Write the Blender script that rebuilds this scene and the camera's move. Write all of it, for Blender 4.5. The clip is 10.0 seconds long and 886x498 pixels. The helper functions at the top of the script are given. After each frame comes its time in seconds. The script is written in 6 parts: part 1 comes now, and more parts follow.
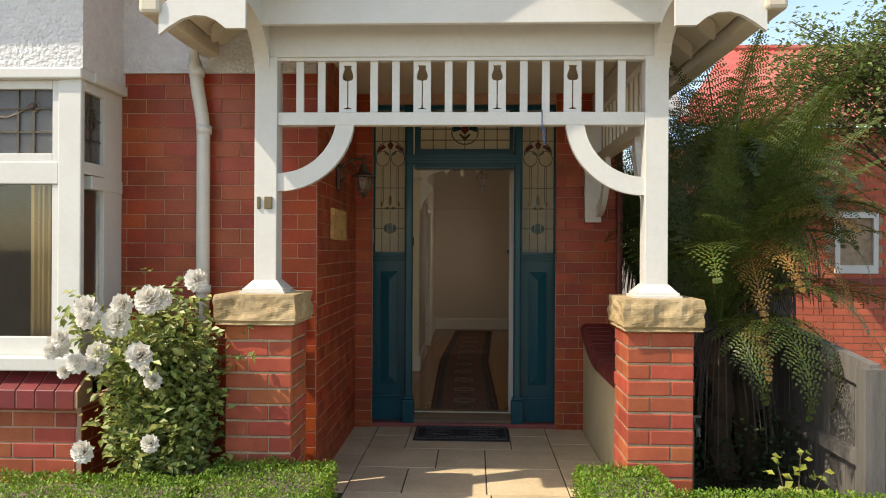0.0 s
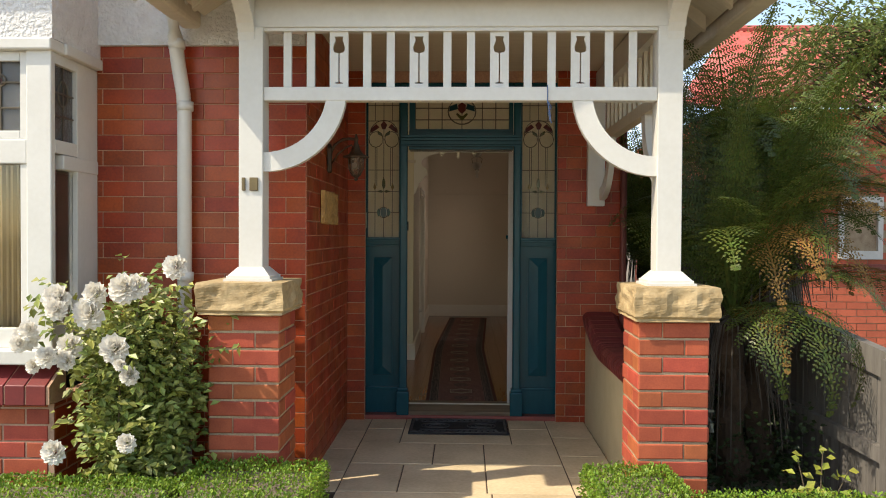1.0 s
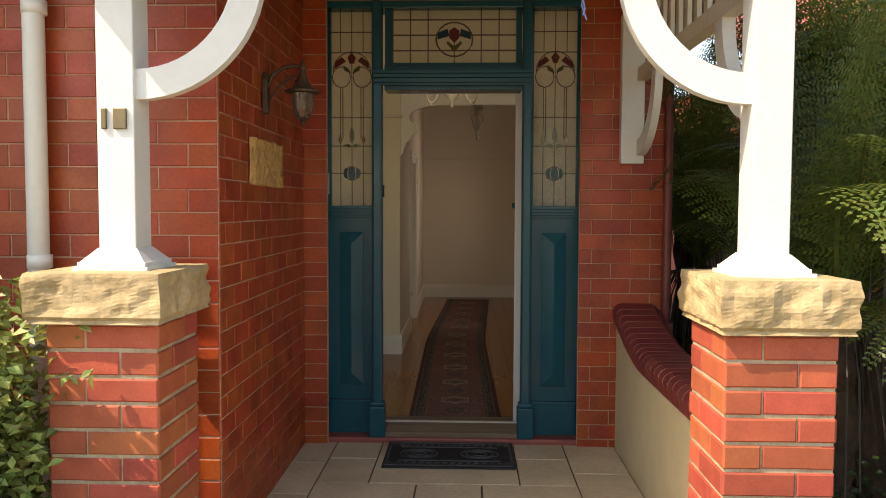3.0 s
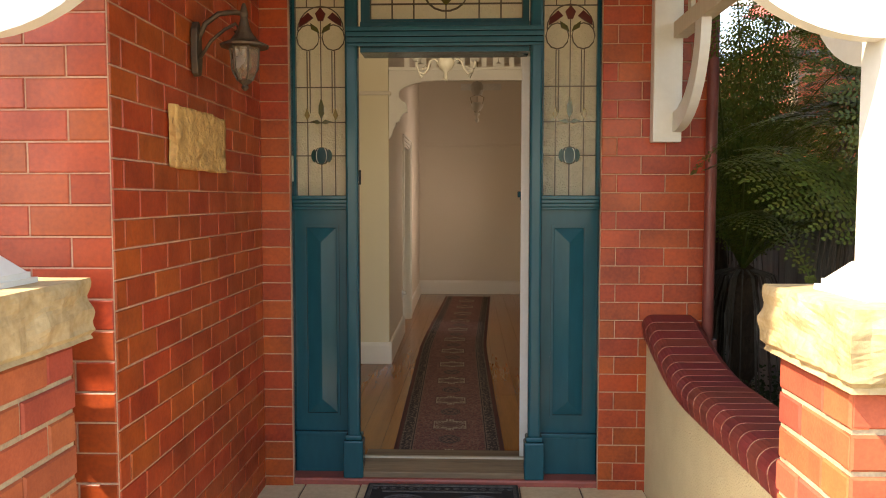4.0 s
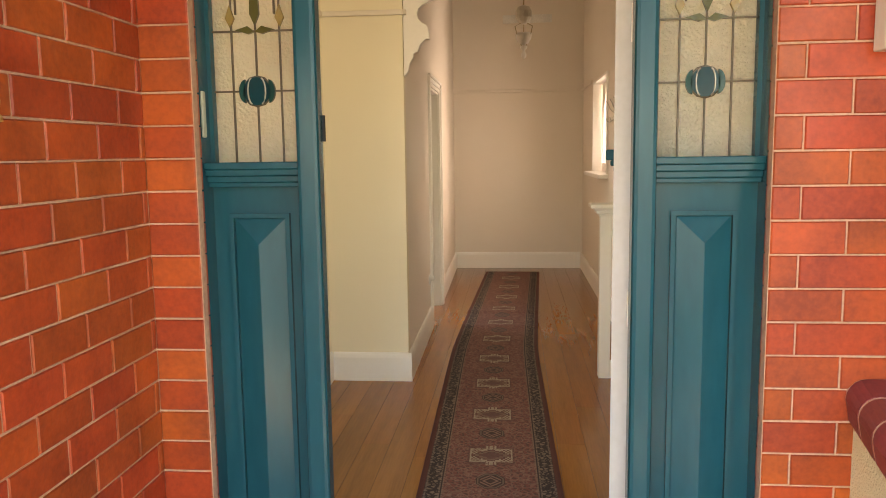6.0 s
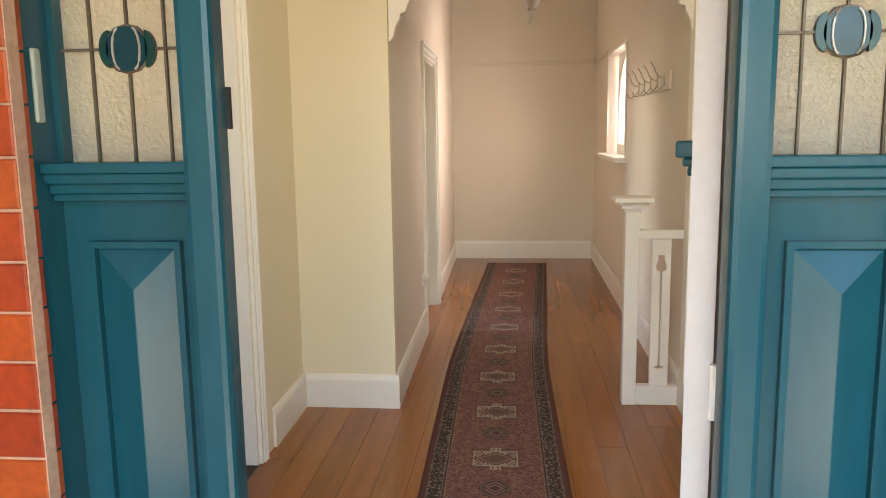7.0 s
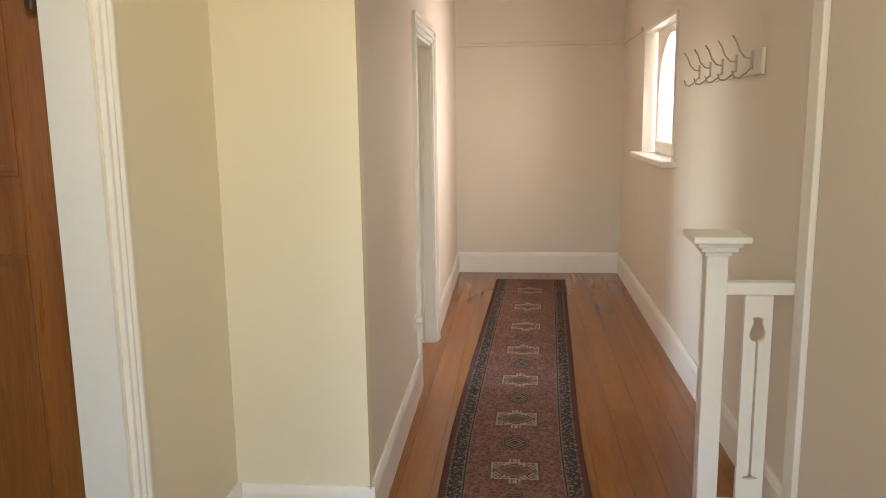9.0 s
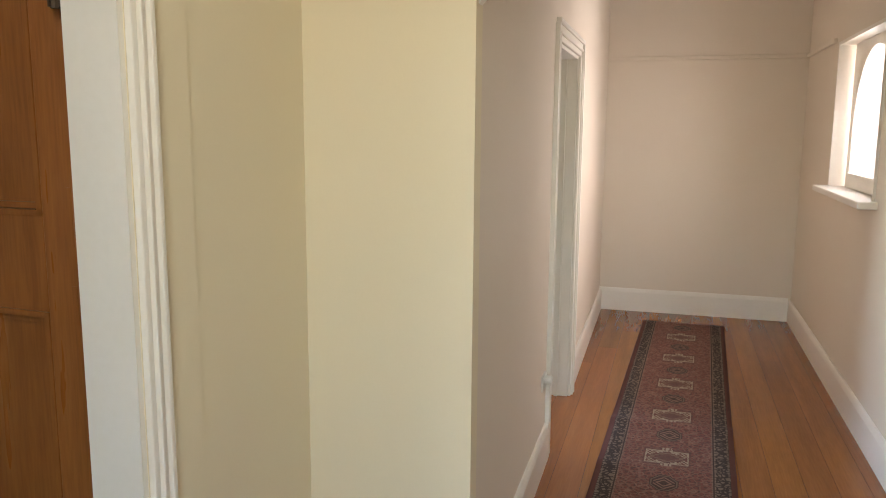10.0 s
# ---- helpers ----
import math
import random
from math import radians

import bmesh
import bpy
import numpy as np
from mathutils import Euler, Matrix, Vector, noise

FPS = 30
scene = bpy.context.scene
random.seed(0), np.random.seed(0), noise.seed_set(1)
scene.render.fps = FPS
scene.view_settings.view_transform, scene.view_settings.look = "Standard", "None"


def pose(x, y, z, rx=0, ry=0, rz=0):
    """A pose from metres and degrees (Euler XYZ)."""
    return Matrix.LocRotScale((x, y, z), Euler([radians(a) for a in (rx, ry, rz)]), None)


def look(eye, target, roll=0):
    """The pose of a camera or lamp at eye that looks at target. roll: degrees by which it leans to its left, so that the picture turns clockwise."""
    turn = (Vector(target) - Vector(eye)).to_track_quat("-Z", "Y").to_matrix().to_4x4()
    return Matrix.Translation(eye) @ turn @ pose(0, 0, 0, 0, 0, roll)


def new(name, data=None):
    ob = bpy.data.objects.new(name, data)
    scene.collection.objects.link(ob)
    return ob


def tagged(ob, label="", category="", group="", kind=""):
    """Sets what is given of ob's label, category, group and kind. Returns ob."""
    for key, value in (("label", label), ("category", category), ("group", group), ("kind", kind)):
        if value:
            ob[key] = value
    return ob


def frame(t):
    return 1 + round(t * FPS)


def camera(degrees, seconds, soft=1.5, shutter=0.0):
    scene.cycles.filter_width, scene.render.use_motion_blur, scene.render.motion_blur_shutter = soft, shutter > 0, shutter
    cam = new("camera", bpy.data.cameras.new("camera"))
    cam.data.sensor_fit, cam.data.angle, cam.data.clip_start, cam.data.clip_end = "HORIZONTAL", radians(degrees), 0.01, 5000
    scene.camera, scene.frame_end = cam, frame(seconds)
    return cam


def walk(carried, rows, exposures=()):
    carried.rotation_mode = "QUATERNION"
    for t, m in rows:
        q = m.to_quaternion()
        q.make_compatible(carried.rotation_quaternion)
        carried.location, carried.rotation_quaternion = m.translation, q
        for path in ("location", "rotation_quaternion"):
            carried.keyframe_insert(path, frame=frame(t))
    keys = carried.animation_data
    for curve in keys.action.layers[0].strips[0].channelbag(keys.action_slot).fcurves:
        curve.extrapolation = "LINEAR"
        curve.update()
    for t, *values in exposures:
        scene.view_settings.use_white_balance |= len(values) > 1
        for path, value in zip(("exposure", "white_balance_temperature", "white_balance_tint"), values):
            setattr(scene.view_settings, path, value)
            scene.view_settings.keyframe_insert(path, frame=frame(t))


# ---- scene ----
cam = camera(59.6, 10.0, soft=1.0)
PATH = [
    (0, (0.301, -0.234, 1.474), (0.221, 1.764, 1.474), 0.3),
    (0.5, (0.3, -0.18, 1.476), (0.228, 1.819, 1.459), 0.4),
    (1, (0.255, 0.04, 1.469), (0.197, 2.039, 1.432), 0.3),
    (1.5, (0.274, 0.324, 1.46), (0.211, 2.322, 1.402), 0.3),
    (2, (0.315, 0.707, 1.448), (0.247, 2.705, 1.372), 0.2),
    (2.2, (0.314, 0.856, 1.443), (0.245, 2.853, 1.359), 0.2),
    (3.3, (0.318, 1.695, 1.432), (0.251, 3.691, 1.322), 0.2),
    (3.5, (0.358, 1.851, 1.443), (0.28, 3.846, 1.329), -0.0),
    (4, (0.344, 2.313, 1.432), (0.272, 4.307, 1.302), 0.0),
    (4.5, (0.367, 2.714, 1.412), (0.303, 4.708, 1.264), -0.1),
    (5, (0.366, 3.148, 1.423), (0.258, 5.137, 1.244), -0.2),
    (5.5, (0.319, 3.565, 1.431), (0.152, 5.546, 1.22), -0.7),
    (5.7, (0.321, 3.732, 1.445), (0.144, 5.711, 1.22), -0.8),
    (7, (0.288, 4.778, 1.495), (0.102, 6.745, 1.189), -0.8),
    (7.5, (0.299, 5.09, 1.494), (0.111, 7.055, 1.175), -0.8),
    (8, (0.315, 5.399, 1.531), (0.131, 7.363, 1.2), -0.7),
    (8.5, (0.268, 5.699, 1.509), (0.066, 7.66, 1.175), -0.6),
    (9, (0.206, 6.018, 1.556), (0.009, 7.978, 1.214), -0.8),
    (9.5, (0.195, 6.291, 1.548), (-0.102, 8.241, 1.213), -0.6),
    (10, (0.175, 6.588, 1.598), (-0.386, 8.483, 1.291), 0.4),
]
EXPOSURES = [(0.0, 1.03, 7400, 10), (1.0, 1.14, 7450, 10), (2.0, 1.38, 7700, 10), (3.5, 1.95, 8200, 14), (4.0, 2.58, 8300, 14), (4.5, 3.25, 8600, 14), (5.5, 3.45, 9000, 14), (7.0, 3.8, 7100, 12), (8.0, 3.75, 7200, 12), (9.0, 3.88, 6700, 9), (10.0, 3.75, 6400, 9)]
walk(cam, [(t, look(eye, target, roll)) for t, eye, target, roll in PATH], EXPOSURES)

# ---- world, sun and large lights ----
SUN = Vector((-0.60, -0.27, 0.75)).normalized()
world = bpy.data.worlds.new("sky")
scene.world = world
world.use_nodes = True
wn = world.node_tree.nodes
sky = wn.new("ShaderNodeTexSky")
sky.sky_type = "NISHITA"
sky.sun_disc = False
sky.sun_elevation = math.asin(SUN.z)
sky.sun_rotation = math.atan2(SUN.x, SUN.y)
world.node_tree.links.new(sky.outputs[0], wn["Background"].inputs[0])
wn["Background"].inputs[1].default_value = 0.15
sun = new("sun", bpy.data.lights.new("sun", "SUN"))
sun.data.energy, sun.data.angle, sun.data.color = 2.55, radians(0.5), (1.0, 0.95, 0.86)
sun.matrix_world = look(SUN * 30, (0, 0, 0))


def window_light(x, y, z, target, w, h, power, colour):
    lamp = new("window_light", bpy.data.lights.new("window_light", "AREA"))
    lamp.data.shape, lamp.data.size, lamp.data.size_y = "RECTANGLE", w, h
    lamp.data.energy, lamp.data.color = power, colour
    lamp.matrix_world = look((x, y, z), target)


window_light(1.5, 11.38, 1.75, (0.9, 11.38, 1.7), 1.0, 0.8, 2.9, (1.0, 0.87, 0.82))
window_light(-3.4, 11.6, 1.7, (-0.5, 11.4, 1.5), 1.6, 1.5, 1.8, (1.0, 0.83, 0.74))
# daylight through the fanlight
window_light(0.2, 6.215, 2.44, (0.1, 8.6, 1.5), 0.74, 0.28, 1.5, (1.0, 0.93, 0.78))


# ---- materials ----
def material(name, base, rough=0.6, metal=0.0, dark=None, scale=8.0, fine=60.0, amount=0.5, bump=0.15, bump_scale=None,
             per_object=0.0, hue=0.0, trans=0.0, coat=0.0, ior=1.45, rough_var=0.1, stretch=(1, 1, 1), dist=0.004, through_leaf=0.0):
    """A procedural surface: base colour broken by a coarse and a fine noise towards dark, with fine relief."""
    m = bpy.data.materials.new(name)
    m.use_nodes = True
    n, l = m.node_tree.nodes, m.node_tree.links
    p = n["Principled BSDF"]
    geo = n.new("ShaderNodeNewGeometry")
    mp = n.new("ShaderNodeMapping")
    mp.inputs["Scale"].default_value = stretch
    l.new(geo.outputs["Position"], mp.inputs[0])
    a, b = n.new("ShaderNodeTexNoise"), n.new("ShaderNodeTexNoise")
    a.inputs["Scale"].default_value, b.inputs["Scale"].default_value = scale, fine
    a.inputs["Detail"].default_value, b.inputs["Detail"].default_value = 4, 3
    l.new(mp.outputs[0], a.inputs[0])
    l.new(mp.outputs[0], b.inputs[0])
    mul = n.new("ShaderNodeMath")
    mul.operation = "MULTIPLY_ADD"
    l.new(a.outputs[0], mul.inputs[0])
    mul.inputs[1].default_value = 0.6
    half = n.new("ShaderNodeMath")
    half.operation = "MULTIPLY"
    l.new(b.outputs[0], half.inputs[0])
    half.inputs[1].default_value = 0.4
    l.new(half.outputs[0], mul.inputs[2])
    ramp = n.new("ShaderNodeMapRange")
    ramp.inputs[1].default_value, ramp.inputs[2].default_value = 0.35, 0.65
    ramp.inputs[3].default_value, ramp.inputs[4].default_value = 0.0, amount
    l.new(mul.outputs[0], ramp.inputs[0])
    mix = n.new("ShaderNodeMix")
    mix.data_type = "RGBA"
    dark = dark or tuple(c * 0.6 for c in base)
    mix.inputs[6].default_value, mix.inputs[7].default_value = (*base, 1), (*dark, 1)
    l.new(ramp.outputs[0], mix.inputs[0])
    out = mix.outputs[2]
    if per_object or hue:
        info = n.new("ShaderNodeObjectInfo")
        geo2 = n.new("ShaderNodeNewGeometry")
        add = n.new("ShaderNodeMath")
        add.operation = "ADD"
        l.new(info.outputs["Random"], add.inputs[0])
        l.new(geo2.outputs["Random Per Island"], add.inputs[1])
        fr = n.new("ShaderNodeMath")
        fr.operation = "FRACT"
        l.new(add.outputs[0], fr.inputs[0])
        hsv = n.new("ShaderNodeHueSaturation")
        val = n.new("ShaderNodeMapRange")
        val.inputs[3].default_value, val.inputs[4].default_value = 1 - per_object, 1 + per_object
        l.new(fr.outputs[0], val.inputs[0])
        l.new(val.outputs[0], hsv.inputs["Value"])
        hv = n.new("ShaderNodeMapRange")
        hv.inputs[3].default_value, hv.inputs[4].default_value = 0.5 - hue, 0.5 + hue
        sh = n.new("ShaderNodeMath")
        sh.operation = "MULTIPLY"
        sh.inputs[1].default_value = 7.31
        fr2 = n.new("ShaderNodeMath")
        fr2.operation = "FRACT"
        l.new(fr.outputs[0], sh.inputs[0])
        l.new(sh.outputs[0], fr2.inputs[0])
        l.new(fr2.outputs[0], hv.inputs[0])
        l.new(hv.outputs[0], hsv.inputs["Hue"])
        l.new(out, hsv.inputs["Color"])
        out = hsv.outputs[0]
    l.new(out, p.inputs["Base Color"])
    rv = n.new("ShaderNodeMapRange")
    rv.inputs[3].default_value, rv.inputs[4].default_value = max(0.02, rough - rough_var), min(1, rough + rough_var)
    l.new(a.outputs[0], rv.inputs[0])
    l.new(rv.outputs[0], p.inputs["Roughness"])
    p.inputs["Metallic"].default_value = metal
    p.inputs["Transmission Weight"].default_value = trans
    p.inputs["Coat Weight"].default_value = coat
    p.inputs["IOR"].default_value = ior
    if bump:
        bn = n.new("ShaderNodeBump")
        bn.inputs["Strength"].default_value, bn.inputs["Distance"].default_value = bump, dist
        if bump_scale:
            c = n.new("ShaderNodeTexNoise")
            c.inputs["Scale"].default_value, c.inputs["Detail"].default_value = bump_scale, 3
            l.new(mp.outputs[0], c.inputs[0])
            l.new(c.outputs[0], bn.inputs["Height"])
        else:
            l.new(mul.outputs[0], bn.inputs["Height"])
        l.new(bn.outputs[0], p.inputs["Normal"])
    if through_leaf:
        tr = n.new("ShaderNodeBsdfTranslucent")
        l.new(out, tr.inputs[0])
        ms = n.new("ShaderNodeMixShader")
        ms.inputs[0].default_value = through_leaf
        l.new(p.outputs[0], ms.inputs[1])
        l.new(tr.outputs[0], ms.inputs[2])
        l.new(ms.outputs[0], n["Material Output"].inputs[0])
    return m


M = {}
M["brick"] = material("glazed_red_brick", (0.39, 0.064, 0.015), 0.42, dark=(0.20, 0.030, 0.009), scale=6, fine=70, amount=0.85, bump=0.5, per_object=0.14, hue=0.007, rough_var=0.2)
M["pier_brick"] = material("orange_red_brick", (0.41, 0.095, 0.040), 0.7, dark=(0.25, 0.050, 0.024), scale=11, fine=120, amount=0.7, bump=0.5, per_object=0.2, hue=0.012)
M["sill_brick"] = material("bullnose_brick", (0.21, 0.036, 0.030), 0.45, dark=(0.12, 0.022, 0.02), scale=9, fine=90, amount=0.6, bump=0.3, per_object=0.15, hue=0.008)
M["mortar"] = material("cream_mortar", (0.52, 0.33, 0.22), 0.9, dark=(0.30, 0.16, 0.11), scale=5, fine=70, amount=0.8, bump=0.5)
M["pier_mortar"] = material("sandy_mortar", (0.44, 0.34, 0.22), 0.95, dark=(0.25, 0.17, 0.11), scale=12, fine=120, amount=0.9, bump=0.8)
M["sandstone"] = material("sandstone", (0.48, 0.36, 0.20), 0.9, dark=(0.28, 0.19, 0.085), scale=7, fine=55, amount=0.9, bump=0.9, dist=0.008)
M["white_paint"] = material("white_gloss_paint", (0.66, 0.65, 0.60), 0.42, dark=(0.55, 0.53, 0.47), scale=5, fine=40, amount=0.4, bump=0.12)
M["soffit"] = material("cream_soffit_paint", (0.62, 0.56, 0.44), 0.6, dark=(0.48, 0.42, 0.32), scale=4, fine=50, amount=0.5, bump=0.1, stretch=(1, 12, 1))
M["roughcast"] = material("white_roughcast", (0.74, 0.74, 0.72), 0.95, dark=(0.58, 0.57, 0.55), scale=12, fine=60, amount=0.6, bump=1.0, bump_scale=45, dist=0.02)
M["cream_render"] = material("cream_stipple_render", (0.60, 0.50, 0.30), 0.9, dark=(0.47, 0.38, 0.22), scale=6, fine=150, amount=0.5, bump=0.9, bump_scale=130, dist=0.006)
M["paver"] = material("sandstone_paver", (0.66, 0.53, 0.34), 0.7, dark=(0.46, 0.35, 0.21), scale=3.5, fine=45, amount=0.8, bump=0.3, per_object=0.10)
M["grout"] = material("dark_grout", (0.14, 0.10, 0.07), 0.95, scale=9, bump=0.4)
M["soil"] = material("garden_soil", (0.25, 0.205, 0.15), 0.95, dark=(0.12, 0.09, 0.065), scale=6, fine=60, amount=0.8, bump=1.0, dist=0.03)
M["teal"] = material("teal_gloss_paint", (0.0085, 0.074, 0.098), 0.2, dark=(0.0055, 0.052, 0.07), scale=4, fine=35, amount=0.6, bump=0.12, stretch=(1, 1, 0.25), ior=1.36)
M["sill_red"] = material("red_painted_sill", (0.30, 0.07, 0.05), 0.5, dark=(0.17, 0.05, 0.04), scale=8, fine=60, amount=0.7, bump=0.3)
M["threshold"] = material("worn_timber", (0.22, 0.15, 0.09), 0.6, dark=(0.09, 0.06, 0.035), scale=5, fine=40, amount=0.8, bump=0.4, stretch=(0.3, 6, 6))
M["cames"] = material("lead_came", (0.14, 0.11, 0.075), 0.5, metal=0.5, bump=0.1)
M["obscure"] = material("obscure_glass", (0.88, 0.80, 0.62), 0.35, dark=(0.78, 0.70, 0.52), scale=6, amount=0.5, bump=1.0, bump_scale=110, trans=0.7, dist=0.008, rough_var=0.05)
M["frosted"] = material("frosted_glass", (0.90, 0.93, 0.95), 0.4, scale=8, amount=0.15, bump=0.6, bump_scale=90, trans=0.75, dist=0.006, rough_var=0.05)
M["clear_glass"] = material("clear_glass", (0.95, 0.96, 0.95), 0.04, trans=1.0, bump=0.0, amount=0.1, rough_var=0.02)
M["dark_leadlight"] = material("hammered_glass", (0.35, 0.36, 0.36), 0.12, trans=0.75, bump=0.9, bump_scale=60, dist=0.01, rough_var=0.05)
M["glass_red"] = material("ruby_glass", (0.11, 0.02, 0.018), 0.12, bump=0.2)
M["glass_teal"] = material("teal_glass", (0.004, 0.04, 0.052), 0.14, bump=0.2, ior=1.35)
M["glass_sea"] = material("sea_green_glass", (0.006, 0.05, 0.045), 0.14, bump=0.2, ior=1.35)
M["glass_green"] = material("olive_glass", (0.085, 0.08, 0.02), 0.15, bump=0.2)
M["glass_amber"] = material("amber_glass", (0.30, 0.21, 0.07), 0.15, bump=0.2)
M["cream_wall"] = material("cream_wall_paint", (0.82, 0.745, 0.56), 0.72, dark=(0.79, 0.715, 0.53), scale=1.5, fine=120, amount=0.5, bump=0.06)
M["pale_wall"] = material("pale_wall_paint", (0.77, 0.695, 0.59), 0.72, dark=(0.74, 0.665, 0.56), scale=1.5, fine=120, amount=0.5, bump=0.06)
M["trim"] = material("white_trim_paint", (0.86, 0.83, 0.76), 0.38, dark=(0.80, 0.77, 0.69), scale=3, fine=60, amount=0.5, bump=0.06)
M["door_edge"] = material("chalky_edge_paint", (0.52, 0.51, 0.49), 0.65, dark=(0.42, 0.40, 0.36), scale=6, amount=0.5, bump=0.1)
M["bell"] = material("pale_green_plastic", (0.34, 0.38, 0.30), 0.4, bump=0)
M["ceiling"] = material("ceiling_paint", (0.76, 0.73, 0.66), 0.85, scale=2, amount=0.2, bump=0.05)
M["floorboard"] = material("polished_floorboard", (0.33, 0.122, 0.025), 0.2, dark=(0.21, 0.07, 0.014), scale=3, fine=22, amount=0.75, bump=0.08, stretch=(6, 0.35, 1), per_object=0.12, hue=0.006, coat=0.08, rough_var=0.05)
M["door_wood"] = material("varnished_door_wood", (0.36, 0.135, 0.034), 0.3, dark=(0.19, 0.065, 0.016), scale=4, fine=30, amount=0.8, bump=0.12, stretch=(5, 5, 0.4), coat=0.2)
M["iron"] = material("aged_iron", (0.075, 0.06, 0.05), 0.55, metal=0.6, dark=(0.14, 0.09, 0.05), scale=20, amount=0.7, bump=0.4)
M["brass"] = material("dull_brass", (0.35, 0.28, 0.15), 0.4, metal=0.9, bump=0.1)
M["nickel"] = material("tarnished_nickel", (0.5, 0.46, 0.38), 0.4, metal=0.5, bump=0.1)
M["rubber"] = material("black_rubber", (0.018, 0.018, 0.02), 0.75, scale=20, fine=120, amount=0.6, bump=0.6)
M["rubber_worn"] = material("worn_rubber", (0.09, 0.088, 0.085), 0.7, dark=(0.03, 0.03, 0.03), scale=30, fine=120, amount=0.8, bump=0.5)
M["plaque"] = material("carved_clay_plaque", (0.60, 0.36, 0.13), 0.8, dark=(0.36, 0.20, 0.07), scale=9, fine=45, amount=0.9, bump=1.0, bump_scale=28, dist=0.02)
M["leaf_box"] = material("box_leaf", (0.20, 0.31, 0.03), 0.5, dark=(0.09, 0.18, 0.018), scale=5, amount=0.6, bump=0, per_object=0.35, hue=0.02, through_leaf=0.3)
M["leaf_rose"] = material("rose_leaf", (0.30, 0.33, 0.085), 0.42, dark=(0.15, 0.19, 0.04), scale=6, amount=0.7, bump=0, per_object=0.4, hue=0.03, through_leaf=0.25)
M["leaf_fern"] = material("fern_leaf", (0.115, 0.15, 0.028), 0.42, dark=(0.045, 0.065, 0.014), scale=3, amount=0.7, bump=0, per_object=0.3, hue=0.03, through_leaf=0.35)
M["leaf_ivy"] = material("ivy_leaf", (0.03, 0.055, 0.012), 0.5, scale=5, amount=0.6, bump=0, per_object=0.3, through_leaf=0.2)
M["leaf_dry"] = material("dry_fern_leaf", (0.34, 0.19, 0.045), 0.6, dark=(0.18, 0.10, 0.025), scale=3, amount=0.7, bump=0, per_object=0.3, through_leaf=0.35)
M["leaf_tree"] = material("tree_leaf", (0.22, 0.27, 0.08), 0.5, dark=(0.12, 0.17, 0.05), scale=3, amount=0.7, bump=0, per_object=0.4, hue=0.03, through_leaf=0.35)
M["leaf_young"] = material("young_rose_leaf", (0.36, 0.38, 0.06), 0.45, dark=(0.26, 0.30, 0.04), scale=9, amount=0.7, bump=0, per_object=0.3, hue=0.03, through_leaf=0.35)
M["petal"] = material("white_petal", (0.88, 0.86, 0.81), 0.6, dark=(0.78, 0.70, 0.55), scale=14, amount=0.5, bump=0, through_leaf=0.3)
M["stalk"] = material("dead_stalk", (0.085, 0.07, 0.055), 0.8, dark=(0.04, 0.03, 0.022), scale=12, bump=0.3)
M["stem"] = material("brown_stem", (0.10, 0.075, 0.04), 0.7, scale=20, bump=0.3)
M["trunk"] = material("fibrous_trunk", (0.075, 0.045, 0.025), 0.95, dark=(0.03, 0.018, 0.01), scale=9, fine=70, amount=0.9, bump=1.0, stretch=(1, 1, 0.3), dist=0.02)
M["fence"] = material("weathered_paling", (0.17, 0.155, 0.135), 0.85, dark=(0.09, 0.08, 0.07), scale=4, fine=40, amount=0.8, bump=0.4, stretch=(6, 6, 0.5), per_object=0.2)
M["roof_red"] = material("faded_red_roof_sheet", (0.42, 0.065, 0.045), 0.55, dark=(0.52, 0.24, 0.20), scale=1.6, fine=18, amount=0.6, bump=0.1)
M["far_brick"] = material("neighbour_brick", (0.58, 0.14, 0.075), 0.85, scale=5, fine=50, amount=0.6, bump=0.3, per_object=0.12)
M["purple_steel"] = material("purple_painted_steel", (0.035, 0.018, 0.06), 0.4, bump=0.1)
M["rust_pipe"] = material("red_painted_pipe", (0.17, 0.04, 0.03), 0.5, bump=0.2)
M["curtain"] = material("gold_curtain", (0.36, 0.26, 0.11), 0.85, scale=5, amount=0.4, bump=0.2, stretch=(8, 8, 1))
# dimness of the side rooms put into their wall colour
M["dark_room"] = material("room_dimness", (0.30, 0.26, 0.21), 0.9, bump=0.05)
M["porcelain"] = material("cream_porcelain", (0.62, 0.57, 0.45), 0.3, dark=(0.5, 0.45, 0.34), scale=20, bump=0.1)
M["shade_glass"] = material("etched_shade_glass", (0.85, 0.82, 0.74), 0.3, trans=0.6, bump=0.4, bump_scale=80)
M["lantern_glass"] = material("smoky_lantern_glass", (0.50, 0.36, 0.24), 0.25, trans=0.75, bump=0.4, bump_scale=80)
M["bronze"] = material("aged_bronze", (0.20, 0.15, 0.08), 0.4, metal=0.7, bump=0.1)
M["twine"] = material("blue_twine", (0.10, 0.16, 0.30), 0.8, bump=0.2)
M["plastic"] = material("white_plastic", (0.78, 0.76, 0.70), 0.35, bump=0)
M["tap"] = material("verdigris_tap", (0.16, 0.17, 0.13), 0.5, metal=0.5, bump=0.2)
# near-black standing in for shade: skirting gap, floor base below the boards
M["shade_black"] = material("dark_gap_shade", (0.05, 0.035, 0.025), 0.7, bump=0.2)


# ---- mesh helpers ----
def box(bm, x0, x1, y0, y1, z0, z1):
    v = [bm.verts.new((x, y, z)) for x in (x0, x1) for y in (y0, y1) for z in (z0, z1)]
    for f in ((0, 1, 3, 2), (4, 6, 7, 5), (0, 4, 5, 1), (2, 3, 7, 6), (0, 2, 6, 4), (1, 5, 7, 3)):
        bm.faces.new([v[i] for i in f])
    return bm


